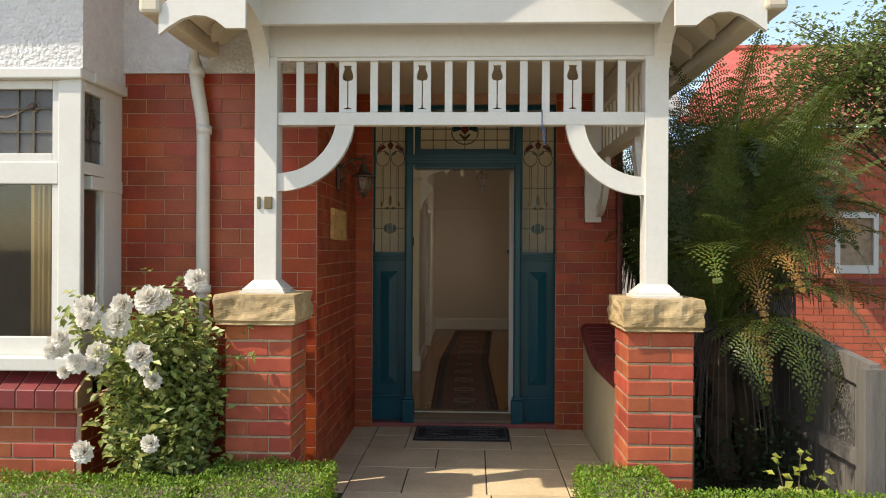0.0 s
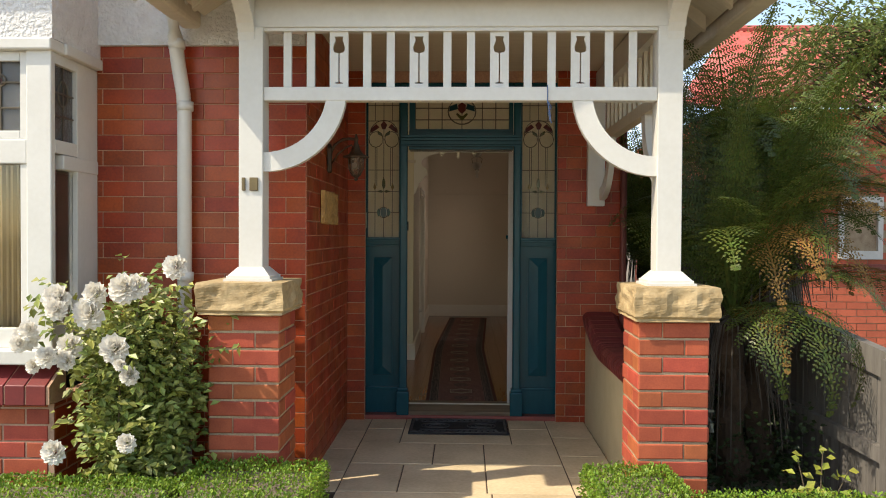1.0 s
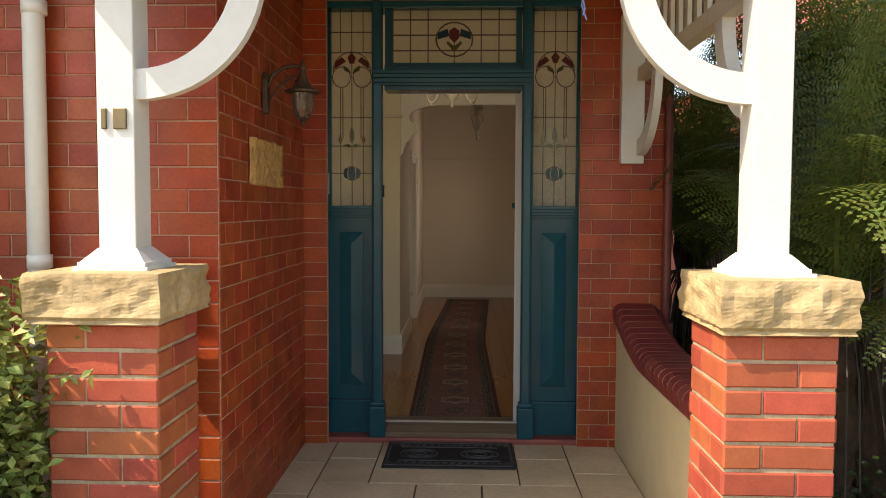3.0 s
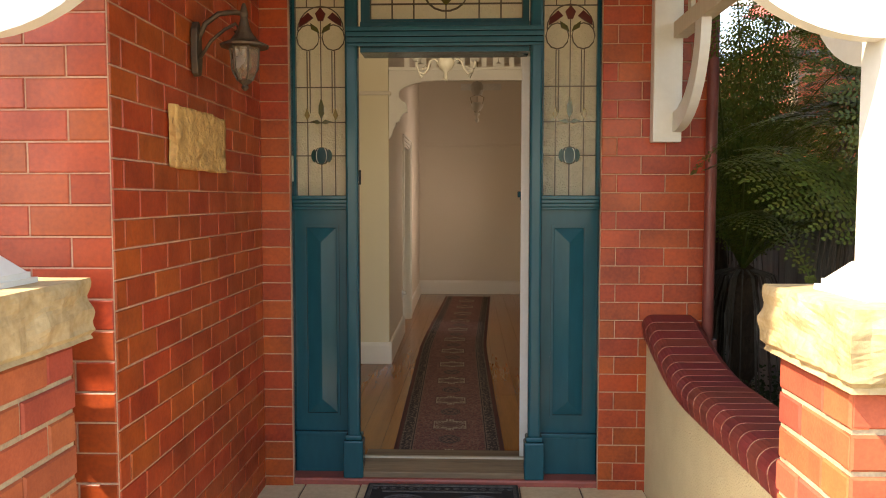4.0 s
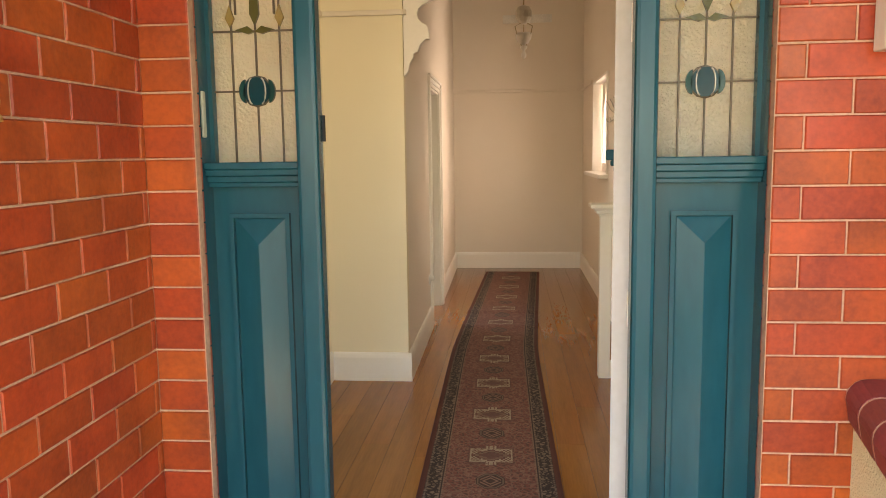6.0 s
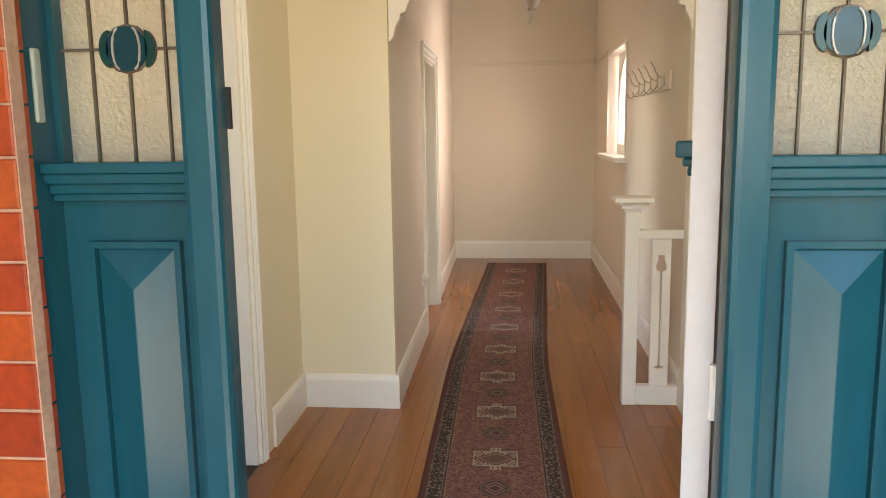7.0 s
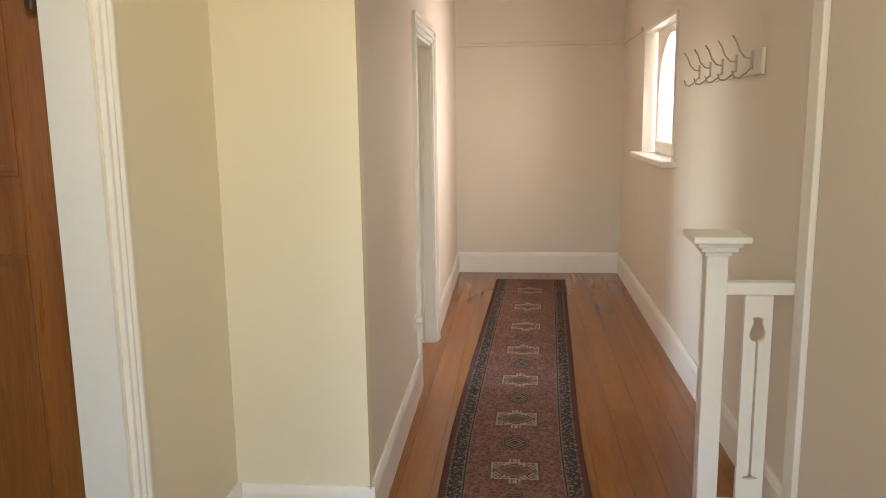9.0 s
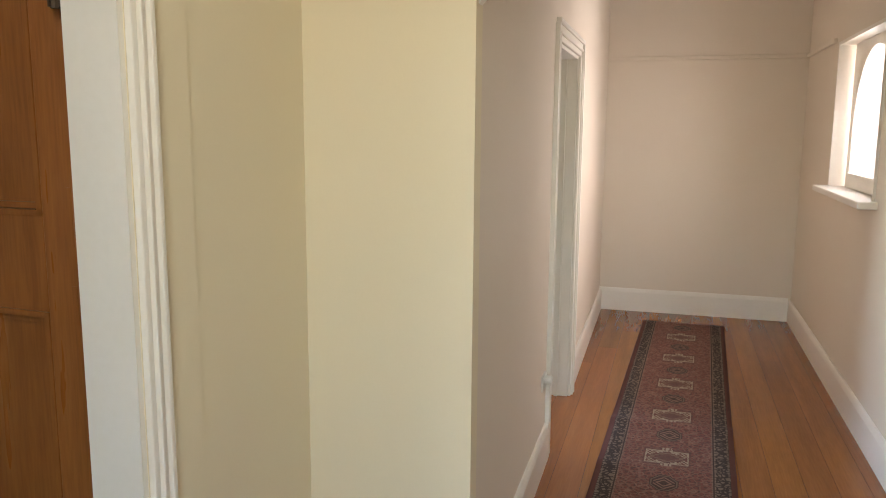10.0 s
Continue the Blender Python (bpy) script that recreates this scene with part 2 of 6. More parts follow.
def boxes(*dims):
    bm = bmesh.new()
    for d in dims:
        box(bm, *d)
    return bm


def prism(bm, pts, axis, a0, a1):
    """A polygon of (u, v) points drawn in the plane across axis, extruded from a0 to a1."""
    def place(u, v, a):
        return {"x": (a, u, v), "y": (u, a, v), "z": (u, v, a)}[axis]
    lo = [bm.verts.new(place(u, v, a0)) for u, v in pts]
    hi = [bm.verts.new(place(u, v, a1)) for u, v in pts]
    k = len(pts)
    bm.faces.new(lo)
    bm.faces.new(hi[::-1])
    for i in range(k):
        bm.faces.new((lo[i], hi[i], hi[(i + 1) % k], lo[(i + 1) % k]))
    return bm


def tube(bm, pts, r, n=8, r_end=None, cap=True):
    """A round tube along points, tapering from r to r_end."""
    pts = [Vector(p) for p in pts]
    rings = []
    for i, p in enumerate(pts):
        d = (pts[min(i + 1, len(pts) - 1)] - pts[max(i - 1, 0)]).normalized()
        a = d.cross(Vector((0, 0, 1)) if abs(d.z) < 0.9 else Vector((1, 0, 0))).normalized()
        b = d.cross(a)
        rr = r if r_end is None else r + (r_end - r) * i / (len(pts) - 1)
        rings.append([bm.verts.new(p + (a * math.cos(t) + b * math.sin(t)) * rr) for t in (2 * math.pi * j / n for j in range(n))])
    for q, s in zip(rings, rings[1:]):
        for j in range(n):
            bm.faces.new((q[j], q[(j + 1) % n], s[(j + 1) % n], s[j]))
    if cap:
        bm.faces.new(rings[0][::-1])
        bm.faces.new(rings[-1])
    return bm


def lathe(bm, profile, cx, cy, n=16):
    """A profile of (radius, z) turned round the upright line at cx, cy."""
    rings = [[bm.verts.new((cx + max(r, 1e-4) * math.cos(2 * math.pi * j / n), cy + max(r, 1e-4) * math.sin(2 * math.pi * j / n), z)) for j in range(n)] for r, z in profile]
    for q, s in zip(rings, rings[1:]):
        for j in range(n):
            bm.faces.new((q[j], q[(j + 1) % n], s[(j + 1) % n], s[j]))
    bm.faces.new(rings[0][::-1])
    bm.faces.new(rings[-1])
    return bm


def arc(cx, cy, r, a0, a1, n):
    return [(cx + r * math.cos(radians(a0 + (a1 - a0) * i / n)), cy + r * math.sin(radians(a0 + (a1 - a0) * i / n))) for i in range(n + 1)]


def mesh_of(name, bm, mat, smooth=False, bevel=0.0):
    bmesh.ops.recalc_face_normals(bm, faces=bm.faces)
    if bevel:
        bmesh.ops.bevel(bm, geom=[e for e in bm.edges if e.is_manifold and e.calc_face_angle(0) > 0.6], offset=bevel, segments=2, affect="EDGES", profile=0.5, clamp_overlap=True)
    me = bpy.data.meshes.new(name)
    bm.to_mesh(me)
    bm.free()
    if smooth:
        for f in me.polygons:
            f.use_smooth = True
    me.materials.append(mat)
    return me


def part(name, bm, mat, parent, label="", smooth=False, bevel=0.0):
    ob = new(name, mesh_of(name, bm, mat, smooth, bevel))
    ob.parent = parent
    ob.matrix_parent_inverse = parent.matrix_world.inverted() if parent.parent is None else Matrix.Identity(4)
    return tagged(ob, label)


def thing(name, at, label, category, group=""):
    ob = new(name)
    ob.empty_display_size = 0.1
    ob.matrix_world = ob.matrix_basis = Matrix.Translation(at)
    return tagged(ob, label, category, group)


def solid(name, bm, mat, label, category, kind="", group="", smooth=False, bevel=0.0):
    return tagged(new(name, mesh_of(name, bm, mat, smooth, bevel)), label, category, group, kind)


def structure(name, bm, mat, label, category, bevel=0.0, smooth=False):
    return solid(name, bm, mat, label, category, "structure", "", smooth, bevel)


# ---- brickwork ----
BRICKS = {}


def brick_mesh(length, height, mat, depth=0.05, chamfer=0.003):
    key = (round(length, 3), round(height, 3), mat.name, round(depth, 3))
    if key not in BRICKS:
        a, h = length / 2, height / 2
        bm = bmesh.new()
        rings = []
        for e, y in ((0, depth), (0, chamfer), (chamfer, 0)):
            rings.append([bm.verts.new(p) for p in ((-a + e, y, -h + e), (a - e, y, -h + e), (a - e, y, h - e), (-a + e, y, h - e))])
        for q, s in zip(rings, rings[1:]):
            for j in range(4):
                bm.faces.new((q[j], q[(j + 1) % 4], s[(j + 1) % 4], s[j]))
        bm.faces.new(rings[-1])
        BRICKS[key] = mesh_of("brick", bm, mat)
    return BRICKS[key]


def brick_face(parent, start, heading, length, z0, z1, mat, joint=0.005, pitch=0.086, unit=0.238, shift=0.0, seed=1, proud=0.004, holes=()):
    """Lays bricks over a wall face, course by course, from start along heading (degrees about z); the face looks to heading - 90."""
    rnd = random.Random(seed)
    ux, uy = math.cos(radians(heading)), math.sin(radians(heading))
    nx, ny = uy, -ux
    k, z = 0, z0
    while z < z1 - 0.02:
        h = min(pitch, z1 - z) - joint
        u = -(shift + (unit / 2 if k % 2 else 0.0)) % unit - unit
        while u < length:
            a, b = max(u, 0.0), min(u + unit, length)
            u += unit
            if b - a < 0.025:
                continue
            mid, zc = (a + b) / 2, z + h / 2 + joint / 2
            if any(h0 < mid < h1 and g0 < zc < g1 for h0, h1, g0, g1 in holes):
                continue
            out = proud + rnd.uniform(-0.001, 0.001)
            ob = new("brick", brick_mesh(b - a - joint, h, mat))
            ob.location = (start[0] + ux * mid + nx * out, start[1] + uy * mid + ny * out, zc + rnd.uniform(-0.0006, 0.0006))
            ob.rotation_euler = (0, 0, radians(heading))
            ob.parent = parent
        z += pitch
        k += 1
# ---- ground and paving ----
PORCH = 0.04
INSIDE = 0.09
structure("ground", boxes((-300, 300, -300, 300, -0.3, -0.02)), M["soil"], "dry bare garden soil round the house", "ground")
path = structure("pavement", boxes((-0.672, 1.172, 4.3, 6.05, -0.1, PORCH - 0.008), (-0.46, 0.87, -4.0, 4.3, -0.1, PORCH - 0.008)), M["grout"], "sandstone-coloured paved porch floor and garden path", "paving")
TILES = [(-0.672, -0.46, 5.62, 6.0), (-0.672, -0.46, 5.15, 5.62), (-0.672, -0.46, 4.65, 5.15), (-0.672, -0.46, 4.3, 4.65),
         (-0.46, -0.19, 5.31, 5.7), (-0.46, -0.19, 5.7, 6.0), (-0.19, 0.58, 5.31, 5.72), (-0.19, 0.2, 5.72, 6.0), (0.2, 0.58, 5.72, 6.0),
         (0.58, 0.87, 5.31, 5.72), (0.58, 0.87, 5.72, 6.0), (0.87, 1.172, 5.5, 6.0), (0.87, 1.172, 5.05, 5.5), (0.87, 1.172, 4.6, 5.05), (0.87, 1.172, 4.3, 4.6),
         (-0.46, 0.055, 4.83, 5.31), (0.055, 0.385, 4.83, 5.31), (0.385, 0.87, 4.83, 5.31), (-0.46, -0.12, 4.3, 4.83), (-0.12, 0.385, 4.3, 4.83), (0.385, 0.87, 4.3, 4.83)]
for row in range(17):
    y = 4.3 - 0.48 * (row + 1)
    cut = -0.02 if row % 2 else 0.41
    TILES += [(-0.46, cut, y, y + 0.48), (cut, 0.87, y, y + 0.48)]


def paving():
    rnd = random.Random(4)
    for x0, x1, y0, y1 in TILES:
        bm = boxes((x0 + 0.004, x1 - 0.004, y0 + 0.004, y1 - 0.004, -0.02, PORCH + rnd.uniform(-0.002, 0.002)))
        part("paver", bm, M["paver"], path, bevel=0.004)


# ---- the house's brick walls ----
wall_porch = structure("wall_porch_side", boxes((-0.9, -0.655, 4.434, 5.97, -0.1, 2.9)), M["mortar"], "red brick porch side wall with pale tuck-pointed joints", "wall")
wall_front = structure("wall_front", boxes((-1.95, -0.9, 4.434, 4.79, -0.1, 2.537), (-0.9, -0.66, 4.437, 4.6, -0.1, 2.537)), M["mortar"], "red brick front wall with pale pointed joints", "wall")
structure("wall_front_upper", boxes((-1.95, -0.66, 4.404, 4.79, 2.537, 3.6)), M["roughcast"], "white roughcast render above the front brickwork", "wall")
wall_entry_l = structure("wall_entry_west", boxes((-0.9, -0.515, 5.97, 6.0, -0.1, 3.3), (-0.9, -0.564, 6.0, 6.24, -0.1, 3.3)), M["mortar"], "narrow red brick return beside the entrance frame", "wall")
wall_entry_r = structure("wall_entry_east", boxes((0.952, 1.44, 5.97, 6.0, -0.1, 3.3), (0.998, 1.44, 6.0, 6.24, -0.1, 3.3), (-0.515, 0.952, 5.99, 6.24, 2.64, 3.3)), M["mortar"], "red brick wall between the entrance frame and the house corner", "wall")

# ---- inner shell ----
structure("wall_hall_east", boxes((1.125, 1.45, 6.24, 10.80, -0.1, 3.4), (1.125, 1.45, 11.96, 13.5, -0.1, 3.4), (1.125, 1.45, 10.80, 11.96, -0.1, 1.235), (1.125, 1.45, 10.80, 11.96, 2.14, 3.4)), M["pale_wall"], "pale painted hallway wall with a window opening", "wall")
structure("wall_hall_end", boxes((-4.3, 1.45, 13.175, 13.5, -0.1, 3.4)), M["pale_wall"], "pale painted wall closing the end of the hallway", "wall")
structure("wall_room_west", boxes((-0.93, -0.80, 7.82, 8.6, -0.1, 3.4), (-0.93, -0.80, 6.24, 6.82, -0.1, 3.4), (-0.93, -0.80, 6.82, 7.82, 2.14, 3.4)), M["cream_wall"], "cream painted hallway wall with a doorway", "wall")
structure("wall_nib", boxes((-0.80, -0.318, 8.533, 8.6, -0.1, 3.4), (-4.3, -0.93, 8.533, 8.6, -0.1, 3.4)), M["cream_wall"], "cream painted wall stepping into the hallway", "wall")
bm = prism(bmesh.new(), [(-0.318, 8.6), (-0.337, 10.05), (-0.45, 10.05), (-0.45, 8.6)], "z", -0.1, 3.4)
prism(bm, [(-0.348, 10.89), (-0.38, 13.175), (-0.5, 13.175), (-0.47, 10.89)], "z", -0.1, 3.4)
prism(bm, [(-0.337, 10.05), (-0.348, 10.89), (-0.47, 10.89), (-0.45, 10.05)], "z", 2.0, 3.4)
structure("wall_corridor_west", bm, M["pale_wall"], "pale painted corridor wall with a doorway", "wall")
structure("ceiling", boxes((-4.3, 1.45, 5.97, 13.5, 3.3, 3.4)), M["ceiling"], "plain white plaster ceiling", "ceiling")
structure("wall_rooms_outer", boxes((-4.4, -4.3, 4.0, 10.6, -0.1, 3.4), (-4.4, -4.3, 12.6, 13.5, -0.1, 3.4), (-4.4, -4.3, 10.6, 12.6, -0.1, 0.9), (-4.4, -4.3, 10.6, 12.6, 2.5, 3.4)), M["dark_room"], "plain walls of the side rooms, toned dark to keep them dim", "wall")
structure("ceiling_rooms", boxes((-4.3, -0.655, 4.1, 5.97, 3.3, 3.4)), M["ceiling"], "plain ceiling of the front room", "ceiling")
# near-black base: dark joints between boards, shade toned into bare side-room floors
floor = structure("floor", boxes((-4.3, 1.125, 6.1, 13.3, -0.1, INSIDE - 0.006), (-4.3, -0.9, 4.2, 6.1, -0.1, INSIDE - 0.006)), M["shade_black"], "polished reddish-brown floorboards on a near-black base", "floor")
# ---- porch carpentry ----
TULIP = [(0.0, 0.0), (0.06, 0.0), (0.07, 0.0), (0.072, 0.22), (0.09, 0.20), (0.10, 0.05), (0.115, 0.035), (0.62, 0.035), (0.63, 0.22), (0.66, 0.30), (0.72, 0.32), (0.78, 0.27), (0.84, 0.20), (0.88, 0.20), (0.915, 0.25), (0.92, 0.0), (1.0, 0.0)]


TULIP_TALL = [(0.0, 0.0), (0.115, 0.0), (0.12, 0.30), (0.128, 0.26), (0.135, 0.06), (0.15, 0.045), (0.78, 0.045), (0.785, 0.2), (0.80, 0.28), (0.82, 0.29), (0.84, 0.24), (0.865, 0.17), (0.88, 0.17), (0.892, 0.22), (0.895, 0.0), (1.0, 0.0)]


def cut_board(bm, xc, half, y0, y1, z0, z1, shape=TULIP):
    """A flat board with a tulip cut through it: head, stem and foot."""
    h = z1 - z0
    for side in (-1, 1):
        for (a, wa), (b, wb) in zip(shape, shape[1:]):
            q = [(xc + side * wa * half * 2, z0 + a * h), (xc + side * half, z0 + a * h), (xc + side * half, z0 + b * h), (xc + side * wb * half * 2, z0 + b * h)]
            if b - a > 1e-6:
                prism(bm, q, "y", y0, y1)
    bmesh.ops.remove_doubles(bm, verts=bm.verts, dist=1e-5)
    return bm


def verandah_post(x0, x1, top, up):
    ob = thing("verandah_post", ((x0 + x1) / 2, 4.058, up), "white painted square timber post with a flared foot", "post", "porch posts")
    part("shaft", boxes((x0, x1, 3.995, 4.121, up + 0.04, top)), M["white_paint"], ob, bevel=0.004)
    bm = bmesh.new()
    for e, za, zb in ((0.062, up + 0.000, up + 0.017), (0.05, up + 0.017, up + 0.031)):
        box(bm, x0 - e, x1 + e, 3.995 - e, 4.121 + e, za, zb)
    lo = [bm.verts.new(p) for p in ((x0 - .045, 3.95, up + 0.031), (x1 + .045, 3.95, up + 0.031), (x1 + .045, 4.166, up + 0.031), (x0 - .045, 4.166, up + 0.031))]
    hi = [bm.verts.new(p) for p in ((x0 - .003, 3.992, up + 0.075), (x1 + .003, 3.992, up + 0.075), (x1 + .003, 4.124, up + 0.075), (x0 - .003, 4.124, up + 0.075))]
    for j in range(4):
        bm.faces.new((lo[j], lo[(j + 1) % 4], hi[(j + 1) % 4], hi[j]))
    bm.faces.new(hi)
    part("foot_moulding", bm, M["white_paint"], ob)
    return ob


post_l = verandah_post(-0.914, -0.789, 2.53, 1.222)
post_r = verandah_post(1.225, 1.35, 2.53, 1.213)


def stone_cap(x0, x1, z0, z1, seed):
    """A rock-faced block: smooth top, broken faces, chipped edges."""
    bm = boxes((x0, x1, 3.83, 4.29, z0, z1))
    bmesh.ops.subdivide_edges(bm, edges=bm.edges[:], cuts=13, use_grid_fill=True)
    for v in bm.verts:
        p = v.co * 9 + Vector((seed * 7.1, 0, 0))
        top = (v.co.z - z0) / (z1 - z0)
        edge = min(1.0, 4 * top * (1 - top) + 0.25)
        out = Vector((v.co.x - (x0 + x1) / 2, v.co.y - 4.06, 0))
        face = max(abs(out.x) / ((x1 - x0) / 2), abs(out.y) / 0.23)
        if face > 0.98:
            d = 0.018 * noise.noise(p) + 0.012 * noise.noise(p * 2.7) - (0.022 if top < 0.12 else 0.012 if top > 0.93 else 0.0)
            n = Vector((math.copysign(1, out.x) if abs(out.x) / ((x1 - x0) / 2) > 0.98 else 0, math.copysign(1, out.y) if abs(out.y) / 0.23 > 0.98 else 0, 0))
            v.co += n * (d * edge + 0.006)
        elif top > 0.98:
            v.co.z += 0.004 * noise.noise(p)
    return bm


def brick_pier(x0, x1, top, seed):
    ob = thing("brick_pier", ((x0 + x1) / 2, 4.055, 0.0), "squat orange-red brick pier with thick sandy joints under a stone cap", "brick pier", "porch piers")
    core = part("core", boxes((x0 + 0.006, x1 - 0.006, 3.881, 4.234, -0.05, top)), M["pier_mortar"], ob)
    rnd = random.Random(seed)
    w = x1 - x0
    z, k = top - 0.084, 0
    while z > -0.06:
        for heading, sx, sy, span in ((0, x0, 3.875, w), (90, x1, 3.875, 0.365), (180, x1, 4.24, w), (270, x0, 4.24, 0.365)):
            cut = span * (0.345 if (k % 2) == (heading // 90) % 2 else 0.655)
            ux, uy = math.cos(radians(heading)), math.sin(radians(heading))
            for a, b in ((0, cut), (cut, span)):
                mid = (a + b) / 2
                j = 0.011
                b2, a2 = b - (0 if b == span else j / 2), a + (0 if a == 0 else j / 2)
                br = new("brick", brick_mesh(b2 - a2, 0.074, M["pier_brick"], 0.04, 0.005))
                o = rnd.uniform(-0.002, 0.003)
                br.location = (sx + ux * mid + uy * o, sy + uy * mid - ux * o, z + 0.037)
                br.rotation_euler = (0, radians(rnd.uniform(-0.4, 0.4)), radians(heading))
                br.parent = ob
                br.matrix_parent_inverse = ob.matrix_world.inverted()
        z -= 0.086
        k += 1
    return ob


solid("stone_cap", stone_cap(-1.072, -0.65, 1.066, 1.226, 1), M["sandstone"], "rough-faced yellow sandstone cap on a brick pier", "stone cap", group="pier caps")
solid("stone_cap", stone_cap(1.09, 1.494, 1.05, 1.217, 2), M["sandstone"], "rough-faced yellow sandstone cap on a brick pier", "stone cap", group="pier caps")

# front beam, fascia and frieze
solid("porch_beam", boxes((-0.932, 1.367, 4.005, 4.105, 2.53, 2.72)), M["white_paint"], "white painted porch beam resting on two posts", "beam", bevel=0.006)
structure("fascia", boxes((-0.862, 1.298, 3.825, 3.86, 2.66, 3.05)), M["white_paint"], "broad white painted fascia board over the porch front", "fascia", bevel=0.004)
frieze = thing("porch_frieze", (0.236, 4.045, 2.16), "white painted timber frieze with slats and tulip cut-out boards", "frieze")
part("bottom_rail", boxes((-0.789, 1.225, 4.01, 4.075, 2.155, 2.226)), M["white_paint"], frieze, bevel=0.004)
part("top_rail", boxes((-0.789, 1.225, 4.015, 4.07, 2.512, 2.529)), M["white_paint"], frieze)
wides = [-0.403 + 0.4135 * k for k in range(4)]
for w in wides:
    part("tulip_board", cut_board(bmesh.new(), w, 0.048, 4.032, 4.053, 2.226, 2.512), M["white_paint"], frieze, "board with a tulip cut through it")
for w in [wides[0] - 0.4135] + wides:
    for d in (0.146, 0.267):
        if w + d < 1.19:
            part("slat", boxes((w + d - 0.021, w + d + 0.021, 4.032, 4.053, 2.226, 2.512)), M["white_paint"], frieze, bevel=0.002)


def quarter_brace(x, z, sx, r, band, y0, y1):
    """A curved brace from the post at (x, z) up to the rail: a quarter ring bulging to the opening's corner."""
    cx, cz = x, z + r
    outer = arc(0, 0, r, -90, 0, 14)
    inner = arc(0, 0, r - band, 0, -90, 14)
    pts = [(cx + sx * u, cz + v) for u, v in outer + inner]
    return prism(bmesh.new(), pts, "y", y0, y1)


part("curved_brace", quarter_brace(-0.789, 1.79, 1, 0.428, 0.1, 4.013, 4.06), M["white_paint"], frieze, "curved timber brace")
part("curved_brace", quarter_brace(1.225, 1.772, -1, 0.428, 0.1, 4.013, 4.06), M["white_paint"], frieze, "curved timber brace")

twine = thing("twine", (0.672, 4.005, 2.15), "short frayed blue twine tied to the frieze rail", "twine")
part("loop", tube(bmesh.new(), [(0.668, 4.004, 2.235), (0.668, 4.001, 2.15), (0.676, 4.003, 2.11), (0.684, 4.004, 2.075), (0.678, 4.004, 2.055)], 0.003, 5), M["twine"], twine)
part("tail", tube(bmesh.new(), [(0.67, 4.002, 2.15), (0.688, 4.003, 2.12), (0.672, 4.004, 2.09), (0.69, 4.004, 2.04)], 0.0025, 5), M["twine"], twine)

# side frieze over the low wall
side = thing("side_frieze", (1.288, 5.1, 2.16), "white painted side frieze between post and house wall", "frieze")
part("bottom_rail", boxes((1.258, 1.318, 4.121, 5.9, 2.155, 2.226)), M["soffit"], side)
for k in range(11):
    y = 4.255 + 0.145 * k
    part("slat", boxes((1.278, 1.298, y, y + 0.045, 2.226, 2.53)), M["soffit"], side)
side_pts = [(u, v) for u, v in arc(0, 0, 0.42, -90, 0, 12) + arc(0, 0, 0.33, 0, -90, 12)]
part("curved_brace", prism(bmesh.new(), [(4.121 + u, 1.79 + 0.42 + v - 0.055) for u, v in side_pts], "x", 1.263, 1.313), M["white_paint"], side, "curved timber brace")
part("curved_brace", prism(bmesh.new(), [(5.9 - u, 1.76 + 0.42 + v - 0.025) for u, v in side_pts], "x", 1.26, 1.3), M["white_paint"], side, "curved timber brace")
part("wall_post", boxes((1.172, 1.302, 5.9, 5.964, 1.69, 2.53)), M["white_paint"], side, "short post fixed to the brick wall", bevel=0.004)
part("side_beam", boxes((1.238, 1.348, 4.121, 5.97, 2.53, 2.70)), M["white_paint"], side, "side beam")

# curved outriggers and scalloped barge ends
RIDGE_X = 0.218


def outrigger(x0, x1):
    pts = [(3.995, 2.46), (3.995, 2.85), (3.575, 2.85), (3.575, 2.70)] + [(3.575 + 0.42 * math.sin(radians(a)), 2.70 - 0.24 * (1 - math.cos(radians(a)))) for a in range(10, 90, 10)]
    return prism(bmesh.new(), pts, "x", x0, x1)


for x0, x1 in ((-0.917, -0.832), (1.268, 1.353)):
    solid("eaves_bracket", outrigger(x0, x1), M["white_paint"], "white painted curved bracket carrying the porch eaves", "bracket", group="eaves brackets")


def barge(sign):
    def X(d):
        return RIDGE_X + sign * d
    low = [(1.15, 2.56), (1.20, 2.600), (1.25, 2.622), (1.31, 2.625), (1.37, 2.608), (1.43, 2.572), (1.485, 2.53)]
    pts = [(X(d), z) for d, z in low] + [(X(1.485), 2.67), (X(1.06), 2.95), (X(0.6), 3.24), (X(0.6), 3.06), (X(1.05), 2.80), (X(1.05), 2.56)]
    return prism(bmesh.new(), pts, "y", 3.54, 3.57)


for sign in (-1, 1):
    solid("bargeboard", barge(sign), M["white_paint"], "white painted bargeboard with a scalloped end", "bargeboard", group="bargeboards")


